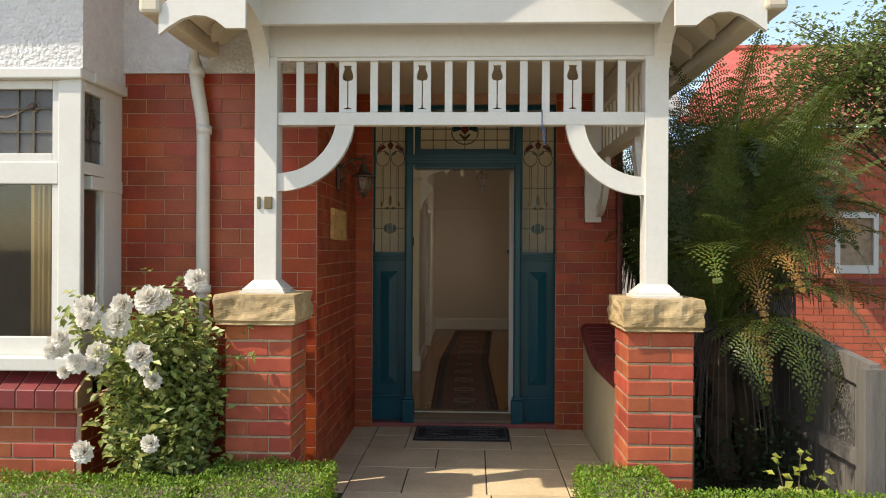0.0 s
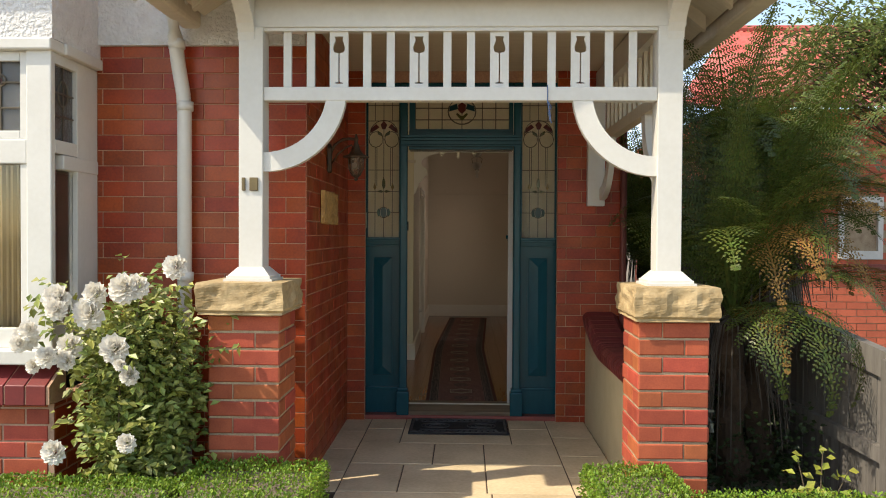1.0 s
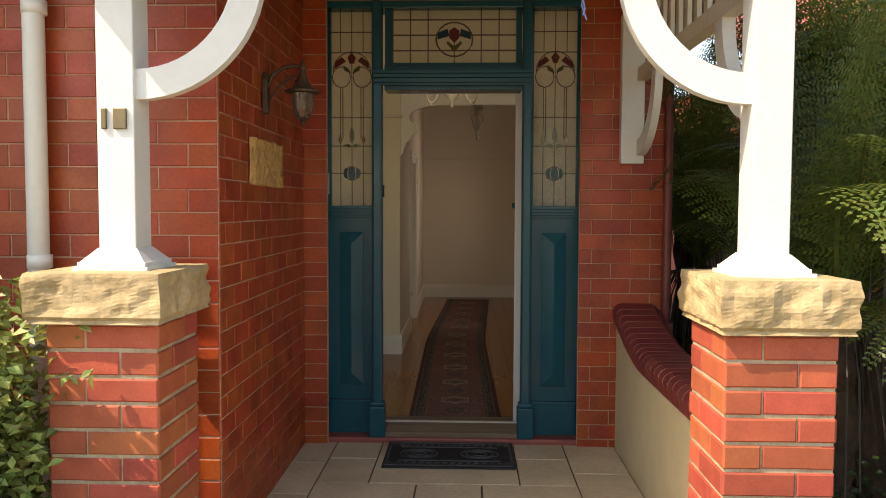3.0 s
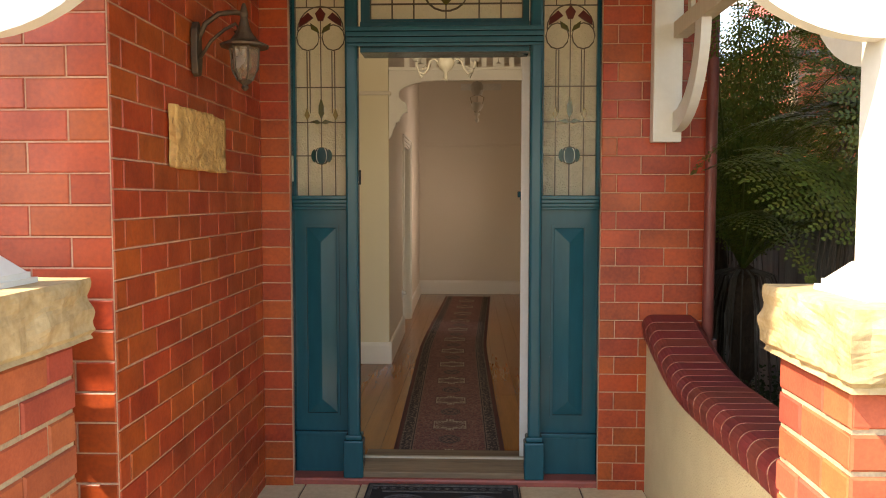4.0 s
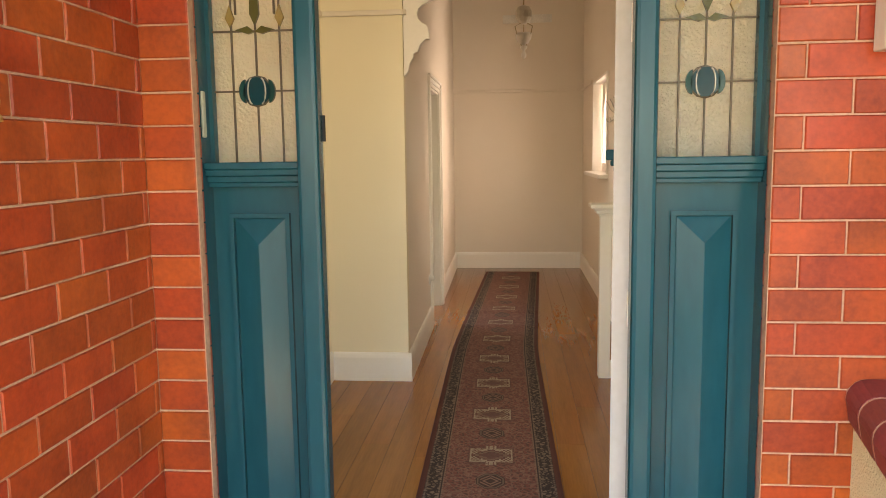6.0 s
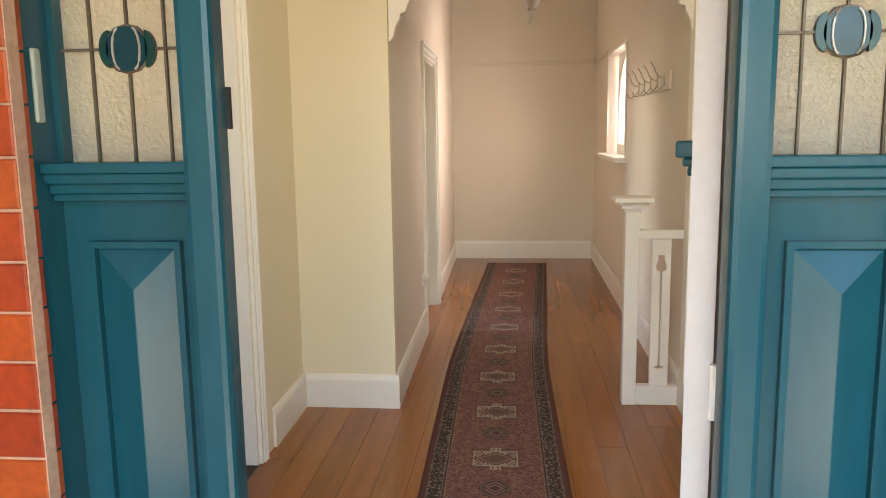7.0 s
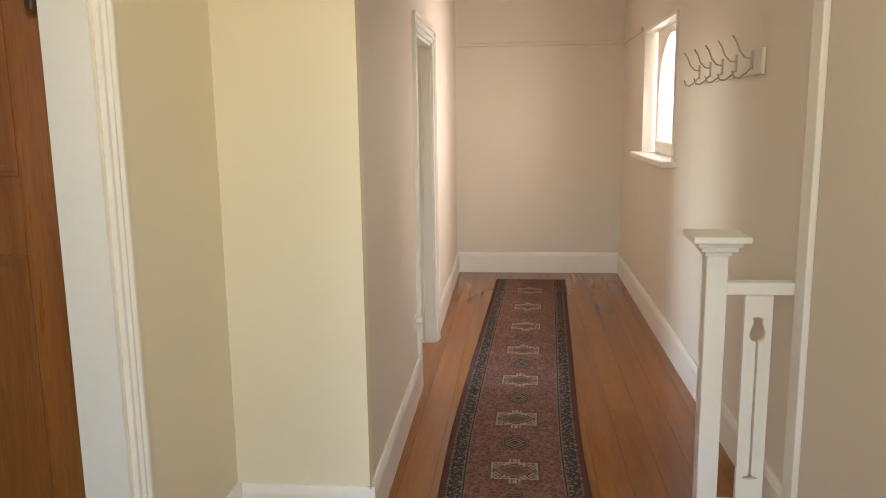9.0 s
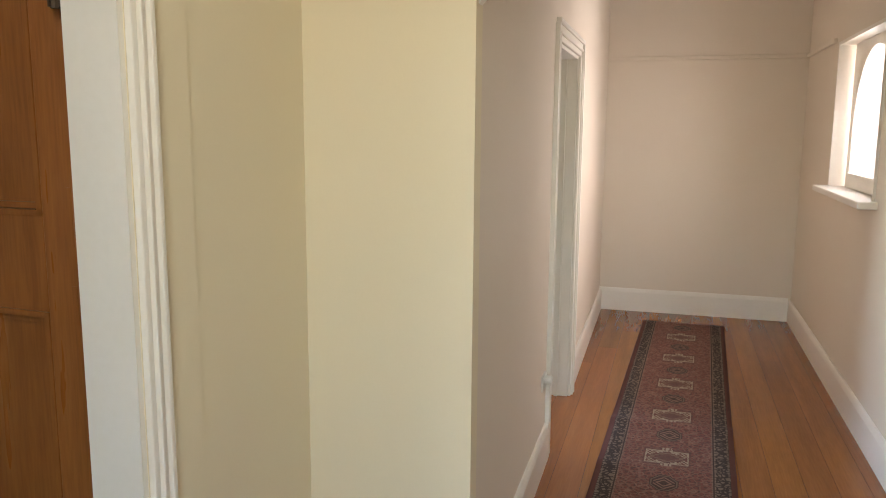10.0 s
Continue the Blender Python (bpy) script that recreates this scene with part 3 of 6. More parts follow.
def roof_slope(sign, y1):
    """One slope of the porch gable: lining boards and rafters below, sheet above."""
    d0, z0, d1, z1 = 1.45, 2.70, 0.0, 3.65
    X = RIDGE_X
    r = thing("porch_roof", (X + sign * 0.9, 4.095, 2.9), "porch roof slope with cream painted lining and rafters", "roof", "porch roof slopes")
    part("lining", prism(bmesh.new(), [(X + sign * d0, z0), (X + sign * d1, z1), (X + sign * d1, z1 + 0.03), (X + sign * d0, z0 + 0.03)], "y", 3.555, y1), M["soffit"], r)
    part("sheeting", prism(bmesh.new(), [(X + sign * (d0 + 0.06), z0 + 0.0), (X + sign * d1, z1 + 0.034), (X + sign * d1, z1 + 0.06), (X + sign * (d0 + 0.06), z0 + 0.055)], "y", 3.6, y1), M["roof_red"], r, "red metal sheeting")
    y = 3.615
    while y < y1:
        part("rafter", prism(bmesh.new(), [(X + sign * (d0 - 0.05), z0 - 0.06), (X + sign * 1.0, z0 + 0.26), (X + sign * 1.0, z0 + 0.355), (X + sign * (d0 - 0.05), z0 + 0.025)], "y", y, y + 0.05), M["soffit"], r)
        y += 0.45
    part("gutter", boxes((min(X + sign * (d0 + 0.02), X + sign * (d0 + 0.13)), max(X + sign * (d0 + 0.02), X + sign * (d0 + 0.13)), 3.515, y1, z0 - 0.07, z0 + 0.03)), M["soffit"], r, "eaves gutter", bevel=0.02)
    return r


roof_slope(1, 7.5)
roof_slope(-1, 4.49)
structure("ceiling_porch", boxes((-0.648, 1.27, 4.115, 5.985, 2.72, 2.75)), M["soffit"], "cream painted boarded porch ceiling", "ceiling")
structure("wall_gable", boxes((-0.8, 1.27, 3.915, 3.985, 2.72, 3.2)), M["roughcast"], "porch gable wall behind the fascia", "wall")
structure("roof_main", boxes((-4.6, -0.66, 3.595, 4.095, 3.46, 3.455), (-4.6, -0.6, 4.095, 13.6, 3.6, 3.595), (-0.6, 1.9, 5.9, 13.6, 3.6, 3.595)), M["soffit"], "main roof and eaves of the house", "roof")

# low side wall with bullnose brick coping
def dwarf_top(y):
    t = min(1.0, max(0.0, (5.97 - y) / 0.75))
    return 0.782 - 0.155 * math.sin(t * math.pi / 2)


ys = [5.97 - 1.735 * k / 24 for k in range(25)]
low_wall = structure("wall_low", prism(bmesh.new(), [(y, dwarf_top(y)) for y in ys] + [(ys[-1], -0.1), (5.97, -0.1)], "x", 1.175, 1.395), M["cream_render"], "low cream stippled wall curving down to the pier", "low wall")


def coping():
    c = thing("brick_coping", (1.25, 5.2, 0.62), "dark red bullnose brick coping on the low curved wall", "coping")
    y = 5.965
    while y > 4.26:
        za, zb = dwarf_top(y), dwarf_top(y - 0.078)
        ang = math.atan2(zb - za, -0.078)
        bm = bmesh.new()
        prof = [(1.160, 0.0)] + [(1.200 - 0.05 * math.cos(radians(a)), 0.055 + 0.052 * math.sin(radians(a))) for a in range(0, 100, 18)] + [(1.375, 0.107), (1.410, 0.08), (1.420, 0.0)]
        lo = [bm.verts.new((x, y - 0.005, za + z)) for x, z in prof]
        hi = [bm.verts.new((x, y - 0.074, za + (zb - za) * 0.93 + z)) for x, z in prof]
        k = len(prof)
        bm.faces.new(lo)
        bm.faces.new(hi[::-1])
        for j in range(k):
            bm.faces.new((lo[j], hi[j], hi[(j + 1) % k], lo[(j + 1) % k]))
        part("brick", bm, M["sill_brick"], c)
        y -= 0.078
    bm = bmesh.new()
    prof = [(1.162, 0.0)] + [(1.201 - 0.049 * math.cos(radians(a)), 0.055 + 0.0505 * math.sin(radians(a))) for a in range(0, 100, 18)] + [(1.374, 0.1055), (1.408, 0.079), (1.418, 0.0)]
    rings = [[bm.verts.new((x, y, dwarf_top(y) + z)) for x, z in prof] for y in ys]
    for q, s in zip(rings, rings[1:]):
        for j in range(len(prof)):
            bm.faces.new((q[j], s[j], s[(j + 1) % len(prof)], q[(j + 1) % len(prof)]))
    part("joint", bm, M["mortar"], c, "pale mortar between the coping bricks")


coping()
pipe = thing("waste_pipe", (1.447, 5.95, 0.0), "red painted pipe up the corner of the brick wall", "pipe")
part("tube", tube(bmesh.new(), [(1.447, 5.93, z) for z in (0, 1, 2, 2.66)], 0.026, 10), M["rust_pipe"], pipe, smooth=True)
part("clip", boxes((1.412, 1.482, 5.90, 5.97, 0.72, 0.78)), M["rust_pipe"], pipe)

# downpipe on the front wall
dp = thing("downpipe", (-1.334, 4.354, 0.0), "white painted downpipe with an offset bend on the front wall", "downpipe")
part("tube", tube(bmesh.new(), [(-1.264, 4.164, 2.74), (-1.354, 4.244, 2.66), (-1.369, 4.324, 2.57), (-1.362, 4.354, 2.42), (-1.339, 4.371, 2.25), (-1.334, 4.374, 2.15), (-1.334, 4.374, 0.0)], 0.04, 14), M["white_paint"], dp, smooth=True)
for z in (2.5, 2.16, 1.2):
    part("collar", tube(bmesh.new(), [(-1.364 if z == 2.5 else -1.330, 4.339 if z == 2.5 else 4.374, z), (-1.364 if z == 2.5 else -1.330, 4.339 if z == 2.5 else 4.374, z + 0.05)], 0.046, 14), M["white_paint"], dp, smooth=True)

# ---- box bay with its windows ----
def bay():
    base = structure("wall_bay", boxes((-4.21, -1.840, 3.914, 4.21, -0.1, 0.62), (-1.910, -1.844, 4.21, 4.43, -0.1, 0.62), (-4.21, -3.3, 3.92, 4.21, 0.6, 2.5)), M["mortar"], "red brick base below the bay window", "wall")
    brick_face(base, (-2.7, 3.914), 0, 0.84, -0.03, 0.60, M["pier_brick"], joint=0.01, seed=11)
    brick_face(base, (-1.840, 3.914), 90, 0.516, -0.03, 0.60, M["brick"], joint=0.01, seed=12)
    sill = thing("bay_brick_sill", (-2.3, 3.91, 0.62), "sloping red brick-on-edge sill below the bay window", "brick sill")
    x = -1.84
    while x > -3.2:
        part("brick", prism(bmesh.new(), [(3.84, 0.60), (3.84, 0.70), (4.01, 0.80), (4.01, 0.60)], "x", x - 0.104, x - 0.004), M["sill_brick"], sill, bevel=0.004)
        x -= 0.108
    part("joint", prism(bmesh.new(), [(3.846, 0.605), (3.846, 0.695), (4.01, 0.793), (4.01, 0.605)], "x", -3.3, -1.827), M["mortar"], sill)
    structure("wall_bay_upper", boxes((-4.21, -1.840, 3.91, 4.03, 2.455, 3.6), (-1.940, -1.840, 4.03, 4.43, 2.455, 3.6)), M["roughcast"], "white roughcast render above the bay window", "wall")
    w = tagged(thing("window_1", (-2.3, 3.97, 0.8), "white painted bay window with leadlight top sashes", "window"), kind="structure")
    wp = M["white_paint"]
    part("window_sill", boxes((-3.3, -1.820, 3.86, 4.01, 0.80, 0.875), (-1.940, -1.820, 4.01, 4.43, 0.80, 0.875)), wp, w, bevel=0.008)
    part("corner_post", boxes((-1.985, -1.855, 3.925, 3.96, 0.875, 2.455)), wp, w, bevel=0.006)
    part("head", boxes((-3.3, -1.840, 3.895, 4.03, 2.395, 2.455), (-1.930, -1.825, 4.03, 4.43, 2.395, 2.455)), wp, w, bevel=0.008)
    part("transom", boxes((-3.3, -1.985, 3.93, 4.02, 1.82, 1.945), (-1.916, -1.852, 4.043, 4.427, 1.80, 1.876)), wp, w, bevel=0.006)
    part("lower_sash", boxes((-2.025, -1.985, 3.94, 4., 0.875, 1.82), (-3.3, -2.025, 3.94, 4., 0.875, 0.975)), wp, w, bevel=0.004)
    part("upper_sash", boxes((-2.025, -1.985, 3.94, 4., 1.945, 2.395), (-3.3, -2.025, 3.94, 4., 1.945, 1.99), (-3.3, -2.025, 3.94, 4., 2.345, 2.395)), wp, w, bevel=0.004)
    g = part("pane", boxes((-3.3, -2.025, 3.968, 3.972, 0.975, 1.82)), M["clear_glass"], w, "clear glass reflecting the garden")
    g.visible_shadow = False
    part("pane", boxes((-3.3, -2.025, 3.968, 3.974, 1.99, 2.345)), M["dark_leadlight"], w, "textured leadlight glass")
    bm = bmesh.new()
    for z in (2.11, 2.24):
        box(bm, -3.3, -2.025, 3.96, 3.967, z - 0.004, z + 0.004)
    for x in (-2.36, -2.23, -2.14):
        box(bm, x - 0.004, x + 0.004, 3.96, 3.967, 1.99, 2.345)
    tube(bm, [(-2.14 + 0.03 * math.cos(a), 3.962, 2.25 + 0.03 * math.sin(a)) for a in (k * 0.55 for k in range(12))], 0.004, 5)
    tube(bm, [(-2.36, 3.962, 2.20), (-2.30, 3.962, 2.19), (-2.24, 3.962, 2.21), (-2.18, 3.962, 2.24), (-2.13, 3.962, 2.23)], 0.004, 5)
    part("cames", bm, M["cames"], w, "lead strips")
    part("flower", lathe(bmesh.new(), [(0.02, 0), (0.02, 0.003)], 0, 0, 10), M["glass_red"], w).matrix_parent_inverse = w.matrix_world.inverted() @ pose(-2.15, 3.963, 2.25, 90)
    # the bay's narrow side light
    part("side_sash", boxes((-1.910, -1.860, 3.945, 3.975, 0.875, 2.395), (-1.910, -1.860, 4.20, 4.43, 0.875, 2.395), (-1.910, -1.860, 3.975, 4.20, 0.875, 0.99), (-1.910, -1.860, 3.975, 4.20, 2.34, 2.395), (-1.910, -1.860, 3.975, 4.20, 1.88, 1.95)), wp, w, bevel=0.004)
    part("pane", boxes((-1.892, -1.886, 3.975, 4.20, 1.95, 2.34)), M["dark_leadlight"], w, "textured leadlight glass")
    part("pane", boxes((-1.892, -1.886, 3.975, 4.20, 0.99, 1.78)), M["clear_glass"], w)
    bm = bmesh.new()
    for z in (2.08, 2.2):
        box(bm, -1.885, -1.879, 3.975, 4.20, z - 0.004, z + 0.004)
    tube(bm, [(-1.882, 4.09 + 0.05 * math.cos(a), 2.2 + 0.07 * math.sin(a)) for a in (k * 0.53 for k in range(13))], 0.005, 5)
    box(bm, -1.885, -1.879, 4.086, 4.094, 1.95, 2.34)
    part("cames", bm, M["cames"], w, "lead strips")
    cur = thing("curtain", (-2.2, 4.11, 0.9), "pleated gold curtain inside the bay window", "curtain")
    pts = [(-2.24 + 0.0065 * k, 4.11 + 0.014 * math.sin(k * 1.4)) for k in range(19)]
    part("cloth", prism(bmesh.new(), pts + [(x, y + 0.006) for x, y in reversed(pts)], "z", 0.88, 2.42), M["curtain"], cur, smooth=True)


bay()

# ---- entrance frame with sidelights and fanlight ----
entry = tagged(thing("door_1", (0.2, 6.1, 0.07), "teal painted entrance frame with leadlight sidelights, door standing open", "front door"), kind="structure")
T = M["teal"]
part("sill", boxes((-0.655, 0.99, 5.985, 6.24, -0.05, 0.072)), M["sill_red"], entry, "worn red painted sill", bevel=0.012)
part("threshold", prism(bmesh.new(), [(6.0, 0.07), (6.0, 0.10), (6.10, 0.135), (6.24, 0.135), (6.24, 0.07)], "x", -0.187, 0.62), M["threshold"], entry, "worn bare timber threshold", bevel=0.004)
part("weather_bar", boxes((-0.187, 0.62, 6.10, 6.118, 0.135, 0.145)), M["nickel"], entry, "metal weather bar")
for x0, x1 in ((-0.56, -0.525), (0.96, 0.994)):
    part("outer_jamb", boxes((x0, x1, 6.005, 6.2, 0.07, 2.64)), T, entry, bevel=0.004)
for x0, x1 in ((-0.257, -0.196), (0.622, 0.682)):
    part("mullion", boxes((x0, x1, 6.005, 6.072, 0.27, 2.64)), T, entry, bevel=0.012)
    part("plinth_block", boxes((x0 - 0.018, x1 + 0.018, 5.985, 6.075, 0.07, 0.255), (x0 - 0.011, x1 + 0.011, 5.995, 6.075, 0.255, 0.28)), T, entry, bevel=0.008)
part("rebate", boxes((0.64, 0.676, 6.075, 6.10, 0.09, 2.13)), M["trim"], entry, "cream painted door rebate")
part("doorbell_push", boxes((-0.5255, -0.517, 6.04, 6.062, 1.515, 1.64)), M["bell"], entry, "pale green bell push on the frame", bevel=0.004)
part("strike_plate", boxes((-0.197, -0.19, 6.058, 6.071, 1.50, 1.57)), M["rubber"], entry, "black lock keep")
part("head", boxes((-0.56, 0.994, 6.03, 6.2, 2.6, 2.66)), T, entry, bevel=0.006)
bm = boxes((-0.187, 0.62, 6.04, 6.2, 2.128, 2.272))
for e, za, zb in ((0.0, 2.15, 2.165), (0.012, 2.165, 2.19), (0.03, 2.19, 2.212), (0.045, 2.212, 2.232)):
    box(bm, -0.245, 0.68, 6.0 - e, 6.04, za, zb)
part("transom", bm, T, entry, "moulded door head", bevel=0.003)


def sidelight(x0, x1):
    xc = (x0 + x1) / 2
    s = part("sidelight", boxes((x0, x1, 6.103, 6.139, 0.07, 1.39), (x0, x0 + 0.012, 6.099, 6.159, 1.44, 2.6), (x1 - 0.012, x1, 6.099, 6.159, 1.44, 2.6)), T, entry, "sidelight with a raised panel below glass")
    bm = bmesh.new()
    for e, za, zb in ((0.004, 1.378, 1.392), (0.012, 1.392, 1.41), (0.026, 1.41, 1.428), (0.034, 1.428, 1.447)):
        box(bm, x0, x1, 6.074 - e, 6.103, za, zb)
    box(bm, x0, x1, 6.099, 6.159, 1.39, 1.445)
    part("ledge", bm, T, s, "moulded ledge below the glass", bevel=0.003)
    part("skirt", boxes((x0, x1, 6.079, 6.103, 0.07, 0.255), (x0, x1, 6.069, 6.103, 0.255, 0.275)), T, s, bevel=0.004)
    bm = bmesh.new()
    pa, pb, za, zb = xc - 0.074, xc + 0.074, 0.365, 1.292
    for e0, e1, y0, y1 in ((0.003, 0.073, 6.098, 6.074),):
        a = [bm.verts.new(p) for p in ((pa + e0, y0, za + e0), (pb - e0, y0, za + e0), (pb - e0, y0, zb - e0), (pa + e0, y0, zb - e0))]
        b = [bm.verts.new(p) for p in ((pa + e1, y1, za + e1), (pb - e1, y1, za + e1), (pb - e1, y1, zb - e1), (pa + e1, y1, zb - e1))]
        for j in range(4):
            bm.faces.new((a[j], a[(j + 1) % 4], b[(j + 1) % 4], b[j]))
    bm.faces.new(b)
    for p in ((pa - 0.012, pa + 0.0, za - 0.012, zb + 0.012), (pb, pb + 0.012, za - 0.012, zb + 0.012), (pa, pb, za - 0.012, za), (pa, pb, zb, zb + 0.012)):
        box(bm, p[0], p[1], 6.087, 6.103, p[2], p[3])
    part("raised_panel", bm, T, s, "bevelled raised panel")
    part("pane", boxes((x0 + 0.012, x1 - 0.012, 6.127, 6.133, 1.445, 2.6)), M["obscure"], s, "textured cream leadlight glass").visible_shadow = False
    bm = bmesh.new()
    for z in (1.642, 1.805, 1.975, 2.36, 2.48):
        box(bm, x0 + 0.012, x1 - 0.012, 6.118, 6.126, z - 0.0022, z + 0.0022)
    box(bm, xc - 0.002, xc + 0.002, 6.118, 6.126, 1.445, 2.6)
    for d in (-0.068, 0.068):
        box(bm, xc + d - 0.002, xc + d + 0.002, 6.118, 6.126, 1.445, 2.15)
        box(bm, xc + d * 0.8 - 0.002, xc + d * 0.8 + 0.002, 6.118, 6.126, 1.85, 2.15)
        box(bm, xc + d - 0.002, xc + d + 0.002, 6.118, 6.126, 2.36, 2.6)
        tube(bm, [(xc + d * 0.92 + 0.055 * math.cos(a), 6.121, 2.215 + 0.062 * math.sin(a)) for a in (k * 0.5236 for k in range(13))], 0.0032, 5)
    tube(bm, [(xc + 0.112 * math.cos(a), 6.121, 2.25 + 0.115 * math.sin(a)) for a in (math.pi * k / 12 for k in range(13))], 0.0032, 5)
    tube(bm, [(xc + 0.04 * math.cos(a), 6.12, 1.642 + 0.04 * math.sin(a)) for a in (k * 0.5236 for k in range(13))], 0.004, 5)
    part("cames", bm, M["cames"], s, "lead strips")

    def piece(name, pts, mat):
        part(name, prism(bmesh.new(), pts, "y", 6.115, 6.1265), mat, s)
    piece("boss", [(u, v) for u, v in arc(xc, 1.642, 0.0385, 0, 345, 23)], M["glass_teal"])
    piece("boss_side", [(xc - 0.03 - 0.021 * math.cos(a), 1.642 + 0.033 * math.sin(a)) for a in (-1.4 + 0.28 * q for q in range(11))], M["glass_sea"])
    piece("boss_side", [(xc + 0.03 + 0.021 * math.cos(a), 1.642 + 0.033 * math.sin(a)) for a in (-1.4 + 0.28 * q for q in range(11))], M["glass_sea"])
    for d in (-1, 1):
        part("lead_line", tube(bmesh.new(), [(xc + d * (0.012 + 0.013 * math.cos(a)), 6.113, 1.642 + 0.036 * math.sin(a)) for a in (-1.4 + 0.4 * q for q in range(8))], 0.0022, 5), M["nickel"], s)
    piece("bud", [(xc, 1.82), (xc + 0.013, 1.85), (xc + 0.012, 1.885), (xc, 1.925), (xc - 0.012, 1.885), (xc - 0.013, 1.85)], M["glass_green"])
    for d in (-1, 1):
        piece("leaf", [(xc, 1.803), (xc + d * 0.02, 1.818), (xc + d * 0.055, 1.808), (xc + d * 0.02, 1.797)], M["glass_green"])
        piece("drop", [(xc + d * 0.07, 1.815), (xc + d * 0.082, 1.84), (xc + d * 0.07, 1.875), (xc + d * 0.058, 1.84)], M["glass_amber"])
        piece("petal", [(xc + d * 0.005, 2.235), (xc + d * 0.045, 2.255), (xc + d * 0.05, 2.285), (xc + d * 0.015, 2.262)], M["glass_green"])
        piece("flower", [(xc + d * 0.035, 2.31), (xc + d * 0.06, 2.335), (xc + d * 0.10, 2.30), (xc + d * 0.105, 2.265), (xc + d * 0.07, 2.285)], M["glass_red"])
    piece("flower", [(xc - 0.025, 2.33), (xc, 2.36), (xc + 0.025, 2.33), (xc + 0.012, 2.295), (xc - 0.012, 2.295)], M["glass_red"])


sidelight(-0.525, -0.257)
sidelight(0.682, 0.96)
fan = part("fanlight", boxes((-0.187, 0.62, 6.07, 6.13, 2.272, 2.29), (-0.187, -0.142, 6.07, 6.13, 2.29, 2.6), (0.59, 0.62, 6.07, 6.13, 2.29, 2.6)), T, entry, "leadlight fanlight over the door")
part("pane", boxes((-0.142, 0.59, 6.098, 6.104, 2.29, 2.6)), M["obscure"], fan, "cream leadlight glass").visible_shadow = False
bm = bmesh.new()
for z in (2.365, 2.455, 2.545):
    box(bm, -0.142, 0.59, 6.089, 6.097, z - 0.0035, z + 0.0035)
for k in range(8):
    x = -0.142 + 0.732 * k / 7
    if k not in (3, 4):
        box(bm, x - 0.0035, x + 0.0035, 6.089, 6.097, 2.29, 2.6)
tube(bm, [(0.222 + 0.108 * math.cos(a), 6.092, 2.43 + 0.10 * math.sin(a)) for a in (k * 0.3491 for k in range(19))], 0.005, 5)
box(bm, 0.219, 0.225, 6.089, 6.097, 2.29, 2.46)
part("cames", bm, M["cames"], fan, "lead strips")
for d in (-1, 1):
    part("leaf", prism(bmesh.new(), [(0.222, 2.355), (0.222 + d * 0.045, 2.405), (0.222 + d * 0.04, 2.42), (0.222, 2.39)], "y", 6.086, 6.0975), M["glass_green"], fan)
    part("petal", prism(bmesh.new(), [(0.222 + d * 0.03, 2.45), (0.222 + d * 0.1, 2.43), (0.222 + d * 0.095, 2.47), (0.222 + d * 0.04, 2.49)], "y", 6.086, 6.0975), M["glass_teal"], fan)
part("flower", prism(bmesh.new(), [(0.192, 2.44), (0.222, 2.41), (0.252, 2.44), (0.252, 2.48), (0.222, 2.5), (0.192, 2.48)], "y", 6.086, 6.0975), M["glass_red"], fan)


# the open front door leaf, swung back against the hall wall
def front_leaf():
    at = pose(0.592, 6.15, 0.0, 0, 0, 67)

    def leaf_part(name, bm, mat, parent, label="", bevel=0.0):
        bm.transform(at)
        return part(name, bm, mat, parent, label, bevel=bevel)
    leaf = leaf_part("door_leaf", boxes((0.002, 0.80, -0.045, 0.0, 0.11, 2.12)), T, entry, "teal door leaf swung open against the wall", 0.003)
    leaf_part("hinge_edge", boxes((-0.003, 0.0015, -0.047, 0.001, 0.11, 2.12)), M["door_edge"], leaf, "white painted door edge")
    bm = bmesh.new()
    for e, za, zb in ((0.008, 1.37, 1.388), (0.014, 1.388, 1.405), (0.021, 1.405, 1.422), (0.03, 1.422, 1.438), (0.043, 1.438, 1.468)):
        box(bm, 0.06 + 0.02 * (0.068 - e), 0.74, 0.0, e, za, zb)
    leaf_part("ledge_shelf", bm, T, leaf, "moulded shelf across the door", 0.006)
    for z in (0.28, 0.98, 1.75):
        leaf_part("hinge", tube(bmesh.new(), [(-0.006, -0.05, z), (-0.006, -0.05, z + 0.1)], 0.008, 8), M["trim"], leaf, "painted butt hinge")


front_leaf()

# ---- things on the porch ----
mat_ob = thing("doormat", (0.19, 5.754, PORCH), "black rubber doormat with a scroll pattern on the porch floor", "doormat")
part("sheet", boxes((-0.15, 0.573, 5.530, 5.979, PORCH + 0.001, PORCH + 0.012)), M["rubber"], mat_ob, bevel=0.004)
bm = bmesh.new()
for x0, x1, y0, y1 in ((-0.138, 0.561, 5.550, 5.570), (-0.138, 0.561, 5.939, 5.959), (-0.138, -0.123, 5.570, 5.939), (0.546, 0.561, 5.570, 5.939), (-0.07, 0.49, 5.629, 5.642), (-0.07, 0.49, 5.867, 5.880)):
    box(bm, x0, x1, y0, y1, PORCH + 0.012, PORCH + 0.017)
for k in range(16):
    x = -0.108 + k * 0.0427
    tube(bm, [(x + 0.014 * math.cos(a), 5.599 + 0.010 * math.sin(a), PORCH + 0.013) for a in (q * 1.05 for q in range(6))], 0.003, 4)
    tube(bm, [(x + 0.014 * math.cos(a), 5.910 + 0.010 * math.sin(a), PORCH + 0.013) for a in (q * 1.05 for q in range(6))], 0.003, 4)
